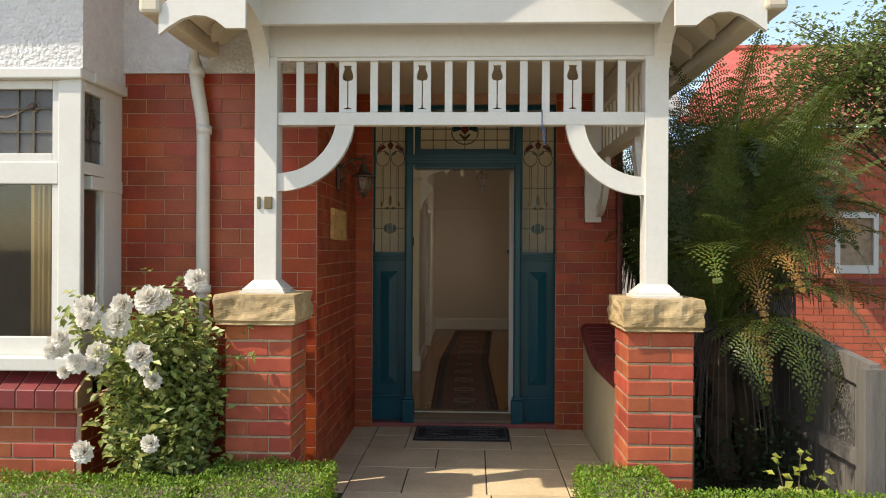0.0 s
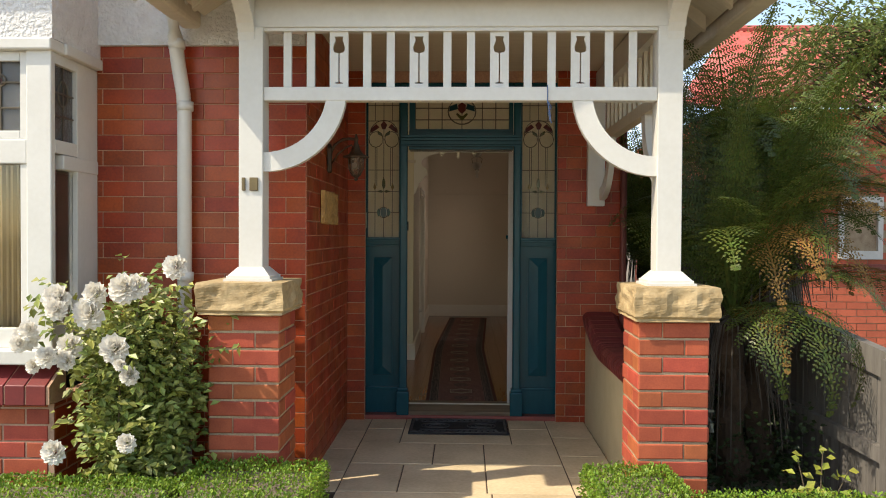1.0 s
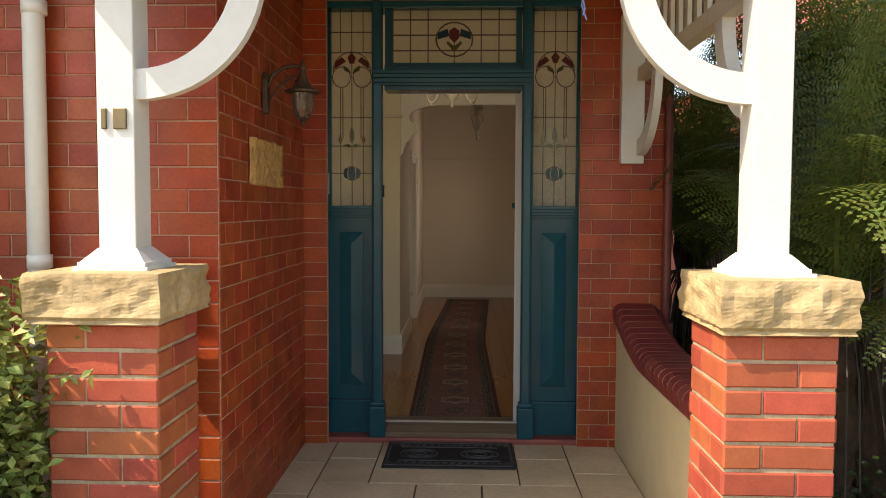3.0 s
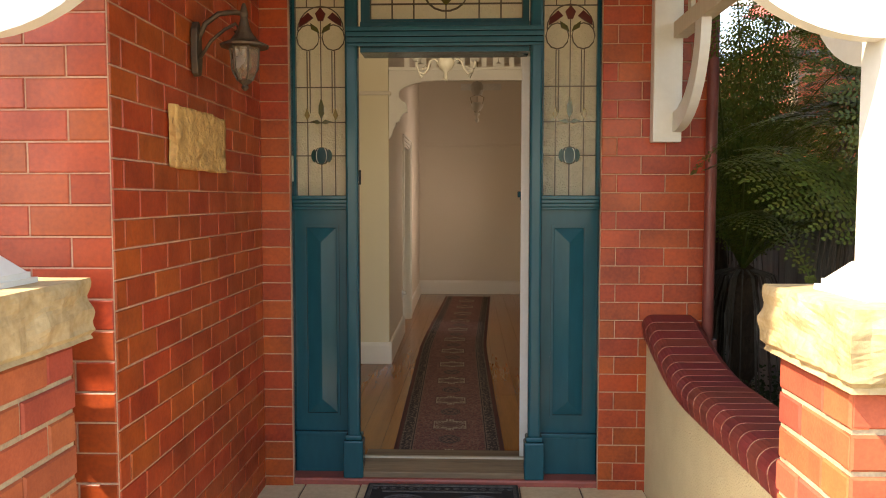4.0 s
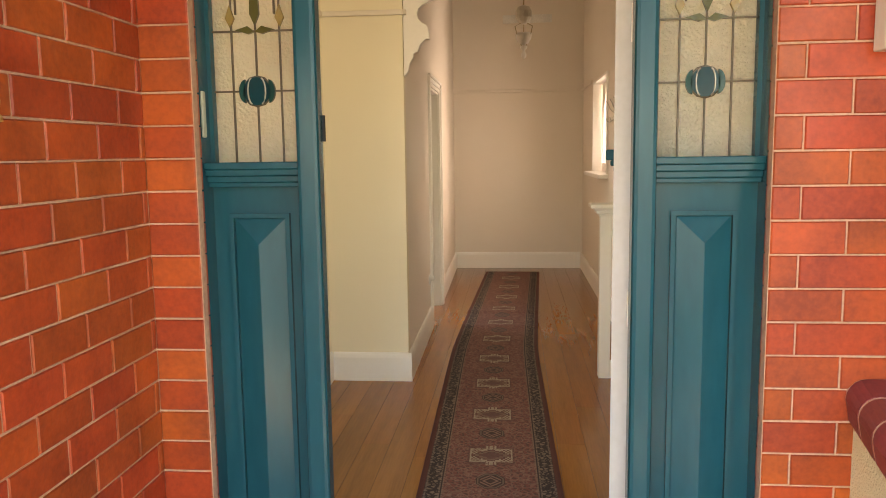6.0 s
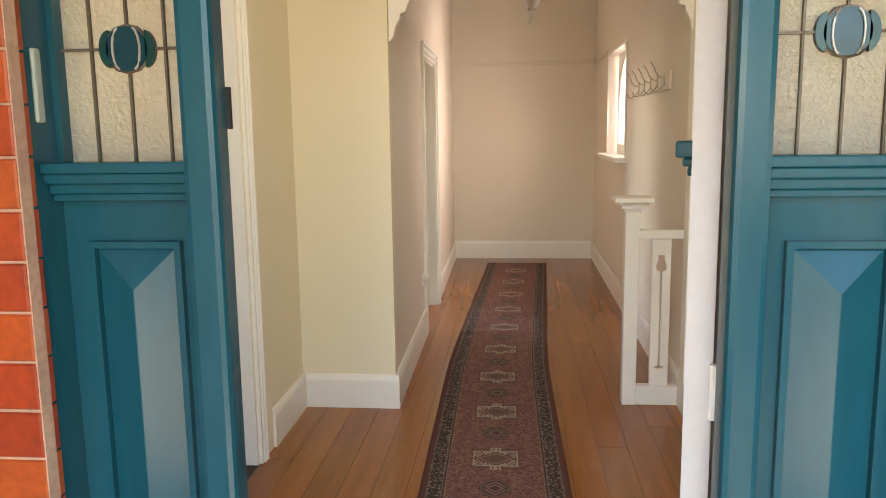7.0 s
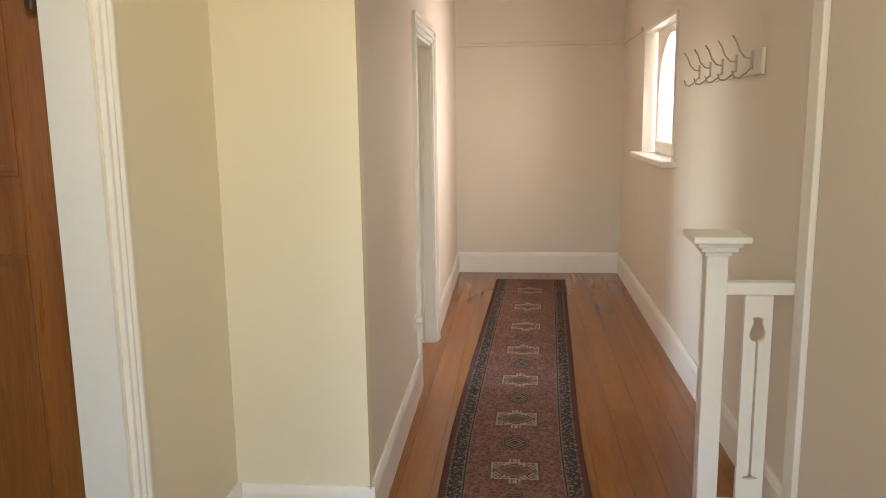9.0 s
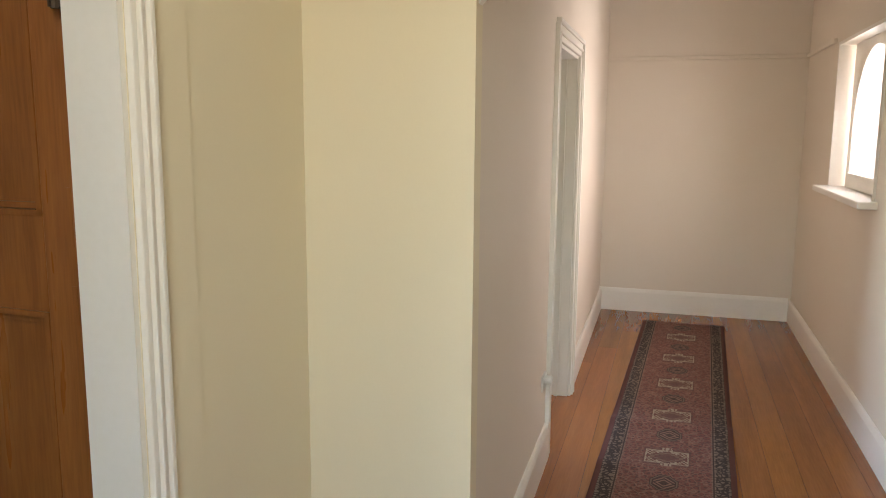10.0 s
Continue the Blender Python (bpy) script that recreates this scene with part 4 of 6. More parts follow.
for cx in (0.04, 0.38):
    for r in (0.03, 0.055, 0.075):
        tube(bm, [(cx + 1.4 * r * math.cos(a), 5.754 + r * math.sin(a), PORCH + 0.013) for a in (q * 0.42 for q in range(16))], 0.004, 4)
part("raised_pattern", bm, M["rubber_worn"], mat_ob, "worn grey raised pattern")

plq = thing("wall_plaque", (-0.64, 5.1000, 1.53), "carved sand-coloured clay plaque on the brick porch wall", "plaque")
bm = boxes((-0.645, -0.622, 4.8300, 5.3550, 1.533, 1.742))
bmesh.ops.subdivide_edges(bm, edges=bm.edges[:], cuts=20, use_grid_fill=True)
for v in bm.verts:
    if v.co.x > -0.63:
        v.co.x += 0.008 * noise.noise(v.co * 24) + 0.006 * noise.noise(v.co * 60) * (1.5 if v.co.z < 1.62 else 0.5)
    if v.co.y > 5.3400 or v.co.y < 4.8450 or v.co.z > 1.735 or v.co.z < 1.54:
        v.co += Vector((0, 1, 1)) * 0.006 * noise.noise(v.co * 20)
part("relief", bm, M["plaque"], plq, smooth=True)

lamp = thing("wall_lantern", (-0.64, 5.0700, 1.97), "aged iron coach lantern on a scrolled arm, unlit", "wall lamp")
I = M["iron"]
part("backplate", prism(bmesh.new(), [(5.0500, 1.875), (5.0700, 1.865), (5.0900, 1.875), (5.1000, 1.93), (5.0950, 2.03), (5.0700, 2.06), (5.0450, 2.03), (5.0400, 1.93)], "x", -0.645, -0.62), I, lamp, bevel=0.004)
part("arm", tube(bmesh.new(), [(-0.63, 5.0700, 1.99), (-0.60, 5.0700, 2.05), (-0.55, 5.0700, 2.085), (-0.50, 5.0700, 2.09), (-0.46, 5.0700, 2.085), (-0.46, 5.0700, 2.06)], 0.010, 8), I, lamp, smooth=True)
part("scroll", tube(bmesh.new(), [(-0.62, 5.0700, 1.93), (-0.58, 5.0700, 1.99), (-0.53, 5.0700, 2.03), (-0.49, 5.0700, 2.05), (-0.48, 5.0700, 2.03), (-0.495, 5.0700, 2.02)], 0.006, 6), I, lamp, smooth=True)
part("roof", lathe(bmesh.new(), [(0.084, 1.967), (0.086, 1.974), (0.05, 1.99), (0.03, 2.015), (0.02, 2.04), (0.012, 2.07), (0.016, 2.085), (0.005, 2.12)], -0.46, 5.0700, 14), I, lamp)
part("glass", lathe(bmesh.new(), [(0.024, 1.85), (0.044, 1.89), (0.05, 1.965)], -0.46, 5.0700, 6), M["lantern_glass"], lamp, "smoky lantern glass")
part("bulb", lathe(bmesh.new(), [(0.006, 1.89), (0.014, 1.905), (0.014, 1.93), (0.008, 1.96)], -0.46, 5.0700, 10), M["porcelain"], lamp, smooth=True)
bm = lathe(bmesh.new(), [(0.005, 1.815), (0.014, 1.825), (0.01, 1.835), (0.027, 1.85), (0.02, 1.855)], -0.46, 5.0700, 10)
for j in range(6):
    a = j * math.pi / 3
    c, s2 = math.cos(a), math.sin(a)
    rib = tube(bmesh.new(), [(-0.46 + 0.026 * c, 5.0700 + 0.026 * s2, 1.85), (-0.46 + 0.046 * c, 5.0700 + 0.046 * s2, 1.89), (-0.46 + 0.052 * c, 5.0700 + 0.052 * s2, 1.967)], 0.004, 5)
    part("rib", rib, I, lamp)
part("finial", bm, I, lamp)

num = thing("post_marker", (-0.853, 3.99, 1.725), "two small bronze marks fixed to the porch post", "sign")
for x0, x1 in ((-0.896, -0.878), (-0.856, -0.812)):
    part("bar", boxes((x0, x1, 3.984, 3.996, 1.69, 1.758)), M["bronze"], num, bevel=0.003)
# ---- hallway trim ----
def board_profile(h, d):
    return [(0, 0), (d, 0), (d, h - 0.03), (d * 0.75, h - 0.012), (d * 0.45, h), (0, h)]


def skirting(points, h=0.175, d=0.02):
    """Skirting along floor points; the room lies on the right-hand side of the run."""
    bm = bmesh.new()
    for (xa, ya), (xb, yb) in zip(points, points[1:]):
        t = Vector((xb - xa, yb - ya, 0)).normalized()
        n = Vector((t.y, -t.x, 0))
        ends = []
        for p in ((xa, ya), (xb, yb)):
            ends.append([bm.verts.new(Vector((p[0], p[1], INSIDE + z)) + n * (o + 0.001)) for o, z in board_profile(h, d)])
        k = len(ends[0])
        bm.faces.new(ends[0])
        bm.faces.new(ends[1][::-1])
        for j in range(k):
            bm.faces.new((ends[0][j], ends[1][j], ends[1][(j + 1) % k], ends[0][(j + 1) % k]))
    return bm


TR = M["trim"]
structure("baseboard_east", skirting([(1.125, 13.175), (1.125, 6.26)]), TR, "tall cream painted skirting board", "skirting board")
structure("baseboard_end", skirting([(-0.38, 13.175), (1.105, 13.175)], 0.19), TR, "tall cream painted skirting board", "skirting board")
structure("baseboard_nib", skirting([(-0.78, 8.533), (-0.298, 8.533)]), TR, "tall cream painted skirting board", "skirting board")
structure("baseboard_west", skirting([(-0.80, 8.0), (-0.80, 8.533)]), TR, "tall cream painted skirting board", "skirting board")
structure("baseboard_corridor", skirting([(-0.318, 8.513), (-0.336, 9.98)]), TR, "tall cream painted skirting board", "skirting board")
structure("baseboard_corridor_far", skirting([(-0.35, 10.965), (-0.38, 13.175)]), TR, "tall cream painted skirting board", "skirting board")
structure("picture_rail", boxes((-0.385, 1.125, 13.15, 13.175, 2.15, 2.182), (-0.80, -0.315, 8.511, 8.533, 2.255, 2.285), (-0.318, -0.295, 8.511, 8.6, 2.255, 2.285), (1.103, 1.125, 12.1, 13.175, 2.15, 2.18), (-0.80, -0.78, 7.9, 8.513, 2.255, 2.285)), M["pale_wall"], "thin painted picture rail round the hallway", "picture rail", bevel=0.006)
# shadow line under the end skirting, put in as a dark strip
structure("trim_shadow_gap", boxes((-0.385, 1.125, 13.157, 13.173, INSIDE, INSIDE + 0.006)), M["shade_black"], "thin dark strip standing in for the shadow below the end skirting", "trim")


def architrave(name, along, wall, lo, hi, top, out, w=0.13, sides=(1, 1)):
    """Moulded architrave round a doorway in a wall across x; out: the way into the hall."""
    bm = bmesh.new()
    for (a, b), on in zip(((lo - w, lo), (hi, hi + w)), sides):
        if on:
            inner, outer = (b, a) if b == lo else (a, b)
            s = 1 if outer > inner else -1
            for u0, u1, d in ((0.0, 0.3 * w, 0.016), (0.3 * w, 0.42 * w, 0.026), (0.42 * w, 0.75 * w, 0.018), (0.75 * w, w, 0.028)):
                y0, y1 = sorted((inner + s * u0, inner + s * u1))
                x0, x1 = sorted((wall, wall + out * d))
                box(bm, x0, x1, y0, y1, INSIDE, top + (u0 if u0 else 0.0))
    for u0, u1, d in ((0.0, 0.3 * w, 0.016), (0.3 * w, 0.42 * w, 0.026), (0.42 * w, 0.75 * w, 0.018), (0.75 * w, w, 0.028)):
        x0, x1 = sorted((wall, wall + out * d))
        box(bm, x0, x1, lo - u0, hi + u0, top + u0, top + u1)
    return structure(name, bm, TR, "cream painted moulded architrave round a doorway", "architrave", bevel=0.003)


architrave("trim_door_west", "y", -0.80, 6.82, 7.82, 2.14, 1, 0.055)
structure("trim_door_west_band", boxes((-0.80, -0.792, 7.875, 8.0, INSIDE, 2.29)), M["cream_wall"], "flat cream band beside the architrave", "trim")
structure("trim_jamb_west", boxes((-0.925, -0.802, 7.805, 7.822, INSIDE, 2.14), (-0.925, -0.802, 6.818, 6.835, INSIDE, 2.14), (-0.925, -0.802, 6.835, 7.805, 2.125, 2.142)), TR, "cream painted door lining", "door lining")
architrave("trim_door_corridor", "y", -0.343, 10.075, 10.87, 1.985, 1, 0.09)
structure("trim_jamb_corridor", boxes((-0.475, -0.344, 10.862, 10.892, INSIDE, 2.0), (-0.475, -0.344, 10.048, 10.08, INSIDE, 2.0), (-0.475, -0.344, 10.08, 10.862, 1.97, 2.0), (-0.42, -0.40, 10.847, 10.862, INSIDE, 1.97)), TR, "cream painted door lining", "door lining")


def panel_door(name, label):
    """A four-panel varnished door, hinge edge at the origin, lying along -x, face towards -y."""
    d = tagged(thing(name, (0, 0, 0), label, "door"), kind="structure")
    W = M["door_wood"]
    rails = [(0.0, 0.20), (1.12, 1.32), (1.88, 2.02)]
    part("stile", boxes((-0.10, 0, 0, 0.04, 0, 2.02)), W, d, bevel=0.002)
    part("stile", boxes((-0.76, -0.66, 0, 0.04, 0, 2.02)), W, d, bevel=0.002)
    part("muntin", boxes((-0.43, -0.33, 0, 0.04, 0.2, 1.12), (-0.43, -0.33, 0, 0.04, 1.32, 1.88)), W, d, bevel=0.002)
    for z0, z1 in rails:
        part("rail", boxes((-0.66, -0.10, 0, 0.04, z0, z1)), W, d, bevel=0.002)
    for x0, x1 in ((-0.33, -0.10), (-0.66, -0.43)):
        for z0, z1 in ((0.2, 1.12), (1.32, 1.88)):
            bm = boxes((x0, x1, 0.018, 0.03, z0, z1))
            for e, y in ((0.0, -0.003), (0.014, 0.008)):
                box(bm, x0 + e, x0 + e + 0.012, y, 0.018, z0 + e, z1 - e)
                box(bm, x1 - e - 0.012, x1 - e, y, 0.018, z0 + e, z1 - e)
                box(bm, x0 + e, x1 - e, y, 0.018, z0 + e, z0 + e + 0.012)
                box(bm, x0 + e, x1 - e, y, 0.018, z1 - e - 0.012, z1 - e)
            part("panel", bm, W, d, "recessed panel with a moulded edge")
    for z in (0.26, 1.72):
        part("hinge", boxes((-0.012, 0.042, -0.036, -0.022, z, z + 0.105)), M["iron"], d, "steel butt hinge").data.transform(Matrix.Identity(4))
        part("hinge_pin", tube(bmesh.new(), [(0.006, -0.036, z - 0.004), (0.006, -0.036, z + 0.109)], 0.008, 8), M["iron"], d)
    part("keyhole_plate", boxes((-0.035, -0.022, -0.001, 0.004, 1.06, 1.18)), M["door_wood"], d, "filled slot in the stile")
    part("keyhole_plate", boxes((-0.035, -0.022, -0.001, 0.004, 1.26, 1.38)), M["door_wood"], d, "filled slot in the stile")
    return d


inner_door = panel_door("door_2", "varnished brown panelled timber door standing open into a side room")
inner_door.matrix_world = inner_door.matrix_basis = pose(-0.945, 7.845, INSIDE + 0.008, 0, 0, -3)

# ---- hall arch: fretwork screen and newel ----
screen = thing("hall_fretwork", (0.3, 8.5, 1.97), "cream painted timber fretwork arch spanning the hallway", "fretwork arch")
Y0, Y1 = 8.543, 8.583
left = [(-0.372, 1.91), (-0.350, 1.935), (-0.340, 1.98), (-0.32, 2.015), (-0.315, 2.04), (-0.29, 2.05), (-0.275, 2.09), (-0.245, 2.118), (-0.222, 2.12), (-0.225, 2.15), (-0.228, 2.175)]
left += [(-0.195 - 0.098 * math.cos(radians(a)), 2.29 + 0.098 * math.sin(radians(a)) * 1.05) for a in (-65, -45, -20, 0, 25, 50)]
left += [(-0.20, 2.405), (-0.12, 2.44), (0.0, 2.455), (0.346, 2.458)]
left = [(x + 0.057, z if z < 2.2 else 2.2 + (z - 2.2) * 0.67) for x, z in left]
right = [(0.807 - x, z) for x, z in reversed(left[:-1])]
part("spandrel", prism(bmesh.new(), left + right + [(1.122, 2.455), (-0.315, 2.455)], "y", Y0, Y1), TR, screen, "shaped arch board with scrolled ends")
part("lower_bead", boxes((-0.315, 1.122, 8.528, 8.598, 2.45, 2.475)), TR, screen, bevel=0.004)
part("top_rail", boxes((-0.315, 1.122, 8.533, 8.593, 2.86, 2.93)), TR, screen, bevel=0.004)
for k in range(4):
    w = -0.06 + 0.31 * k
    part("tulip_board", cut_board(bmesh.new(), w, 0.045, 8.553, 8.575, 2.475, 2.86), TR, screen, "board with a tulip cut through it")
    for dlt in (0.105, 0.195):
        part("slat", boxes((w + dlt - 0.02, w + dlt + 0.02, 8.553, 8.575, 2.475, 2.86)), TR, screen)
part("slat", boxes((-0.19, -0.15, 8.553, 8.575, 2.475, 2.86)), TR, screen)
structure("wall_over_arch", boxes((-0.318, 1.125, 8.533, 8.6, 2.93, 3.4)), M["cream_wall"], "plain cream wall above the hallway fretwork", "wall")

newel = thing("newel_screen", (0.95, 8.66, INSIDE), "white painted half-height newel and tulip-cut panel against the wall", "newel post")
part("post", boxes((0.828, 0.898, 8.626, 8.694, INSIDE, 1.095)), TR, newel, bevel=0.004)
bm = bmesh.new()
for e, za, zb in ((0.008, 1.08, 1.097), (0.025, 1.097, 1.114), (0.037, 1.114, 1.13), (0.058, 1.13, 1.152)):
    box(bm, 0.828 - e, 0.898 + e, 8.626 - e, 8.694 + e, za, zb)
part("cap", bm, TR, newel, "stepped moulded cap", bevel=0.003)
part("top_rail", boxes((0.898, 1.125, 8.635, 8.685, 0.945, 0.988)), TR, newel, bevel=0.003)
part("bottom_rail", boxes((0.898, 1.125, 8.635, 8.685, INSIDE, 0.19)), TR, newel, bevel=0.003)
part("tulip_board", cut_board(bmesh.new(), 1.012, 0.046, 8.65, 8.67, 0.19, 0.945, TULIP_TALL), TR, newel, "board with a tulip cut through it")
structure("trim_arch_post", boxes((1.102, 1.124, 8.50, 8.59, INSIDE, 2.54)), TR, "cream painted upright board on the hallway wall", "trim", bevel=0.004)

# ---- hall window ----
win = tagged(thing("window_2", (1.1, 11.375, 1.25), "white painted arched hallway window with frosted glass", "window"), kind="structure")
part("window_sill", boxes((1.035, 1.22, 10.736, 12.034, 1.225, 1.262)), TR, win, bevel=0.008)
part("lining", boxes((1.112, 1.24, 10.795, 10.816, 1.262, 2.14), (1.112, 1.24, 11.944, 11.965, 1.262, 2.14), (1.112, 1.24, 10.816, 11.944, 2.12, 2.14)), TR, win)
arch_pts = [(10.843, 1.262), (10.843, 2.12), (11.917, 2.12), (11.917, 1.262), (11.832, 1.262)] + [(11.380 + 0.452 * math.cos(radians(a)), 1.62 + 0.452 * math.sin(radians(a))) for a in range(0, 181, 12)] + [(10.928, 1.262)]
part("frame", prism(bmesh.new(), arch_pts, "x", 1.20, 1.24), TR, win, "frame with an arched opening")
part("bottom_rail", boxes((1.19, 1.235, 10.928, 11.832, 1.262, 1.35)), TR, win, bevel=0.004)
pane = part("pane", boxes((1.215, 1.22, 10.864, 11.896, 1.30, 2.1)), M["frosted"], win, "frosted glass")
pane.visible_shadow = False

# ---- hall things ----
hooks = thing("coat_hooks", (1.1100, 9.8, 1.75), "white rail with five tarnished double coat hooks on the wall", "coat rack")
part("board", boxes((1.1080, 1.1240, 9.1, 10.25, 1.69, 1.79)), M["pale_wall"], hooks, bevel=0.005)
for k in range(5):
    y = 9.22 + 0.225 * k
    bm = tube(bmesh.new(), [(1.1050, y, 1.755), (1.0800, y, 1.76), (1.0580, y, 1.785), (1.0450, y, 1.82), (1.0280, y, 1.845)], 0.0036, 6)
    tube(bm, [(1.1050, y, 1.725), (1.0850, y, 1.70), (1.0600, y, 1.682), (1.0400, y, 1.686), (1.0320, y, 1.71)], 0.0036, 6)
    box(bm, 1.1020, 1.1080, y - 0.012, y + 0.012, 1.715, 1.785)
    part("hook", bm, M["nickel"], hooks, "tarnished wire hook", smooth=False)

sock = thing("wall_socket", (-0.335, 9.89, 0.49), "white plastic power socket on the corridor wall", "socket")
part("plate", boxes((-0.337, -0.326, 9.84, 9.94, 0.455, 0.525)), M["plastic"], sock, bevel=0.003)
part("plug", lathe(bmesh.new(), [(0.02, 0), (0.02, 0.03), (0.012, 0.035)], 0, 0, 12), M["plastic"], sock).matrix_parent_inverse = sock.matrix_world.inverted() @ pose(-0.326, 9.89, 0.50, 0, 90, 0)
sw = thing("light_switch", (-0.35, 11.09, 1.38), "small pale light switch on the corridor wall", "light switch")
part("plate", boxes((-0.352, -0.338, 11.06, 11.13, 1.36, 1.46)), M["pale_wall"], sw, bevel=0.003)
vent = thing("wall_vent", (0.48, 13.165, 2.97), "white vent panel high on the end wall", "vent")
part("panel", boxes((0.2, 0.76, 13.155, 13.173, 2.93, 3.02)), M["plastic"], vent, bevel=0.003)


def chandelier(x, y, z):
    c = thing("chandelier", (x, y, z), "cream porcelain chandelier with scrolled arms and etched glass shades", "chandelier")
    P = M["porcelain"]
    part("body", lathe(bmesh.new(), [(0.006, -0.10), (0.016, -0.085), (0.012, -0.05), (0.04, -0.03), (0.055, 0.0), (0.05, 0.03), (0.025, 0.05), (0.022, 0.09), (0.03, 0.12), (0.012, 0.14)], x, y, 16), P, c, smooth=True).data.transform(Matrix.Translation((0, 0, z)))
    part("rod", tube(bmesh.new(), [(x, y, z + 0.13), (x, y, 3.28)], 0.008, 8), P, c)
    part("ceiling_rose", lathe(bmesh.new(), [(0.08, 3.25), (0.09, 3.28), (0.09, 3.299)], x, y, 16), P, c)
    for deg in (2, 90, 178):
        a = radians(deg)
        u, v = math.cos(a), math.sin(a)

        def at(r, h):
            return (x + u * r, y + v * r, z + h)
        bm = tube(bmesh.new(), [at(0.04, 0.0), at(0.07, 0.035), at(0.10, 0.02), at(0.115, -0.03), at(0.14, -0.06), at(0.17, -0.05), at(0.185, -0.015), at(0.185, 0.02)], 0.008, 6)
        tube(bm, [at(0.115, -0.03), at(0.13, -0.01), at(0.145, -0.02), at(0.14, -0.035)], 0.006, 5)
        tube(bm, [at(0.17, -0.05), at(0.155, -0.085), at(0.145, -0.07)], 0.006, 5)
        part("arm", bm, P, c, "scrolled arm", smooth=True)
        cup = part("shade", lathe(bmesh.new(), [(0.02, z + 0.02), (0.028, z + 0.03), (0.03, z + 0.05), (0.042, z + 0.07), (0.05, z + 0.11), (0.047, z + 0.14)], x + u * 0.185, y + v * 0.185, 14), M["shade_glass"], c, "etched glass tulip shade", smooth=True)
    return c


chandelier(0.182, 7.3, 2.285)
pend = thing("pendant_lantern", (0.408, 10.8, 2.425), "small antique hanging lantern with a glass drop", "pendant lamp")
part("rod", tube(bmesh.new(), [(0.408, 10.8, 2.69), (0.408, 10.8, 3.29)], 0.006, 6), M["brass"], pend)
part("dome", lathe(bmesh.new(), [(0.012, 2.70), (0.05, 2.685), (0.068, 2.65), (0.07, 2.60), (0.05, 2.56), (0.028, 2.545)], 0.408, 10.8, 12), M["nickel"], pend, "grey metal smoke dome")
part("bowl", lathe(bmesh.new(), [(0.012, 2.36), (0.04, 2.385), (0.062, 2.42), (0.07, 2.465), (0.062, 2.47)], 0.408, 10.8, 12), M["shade_glass"], pend, "glass bowl", smooth=True)
part("drop", lathe(bmesh.new(), [(0.006, 2.255), (0.02, 2.27), (0.022, 2.295), (0.01, 2.32), (0.03, 2.345), (0.03, 2.36), (0.012, 2.37)], 0.408, 10.8, 10), M["shade_glass"], pend, smooth=True)
for k in range(3):
    a = radians(90 + 120 * k)
    part("chain", tube(bmesh.new(), [(0.408 + 0.03 * math.cos(a), 10.8 + 0.03 * math.sin(a), 2.55), (0.408 + 0.085 * math.cos(a), 10.8 + 0.085 * math.sin(a), 2.52), (0.408 + 0.07 * math.cos(a), 10.8 + 0.07 * math.sin(a), 2.465), (0.408 + 0.02 * math.cos(a), 10.8 + 0.02 * math.sin(a), 2.36)], 0.004, 5), M["brass"], pend)


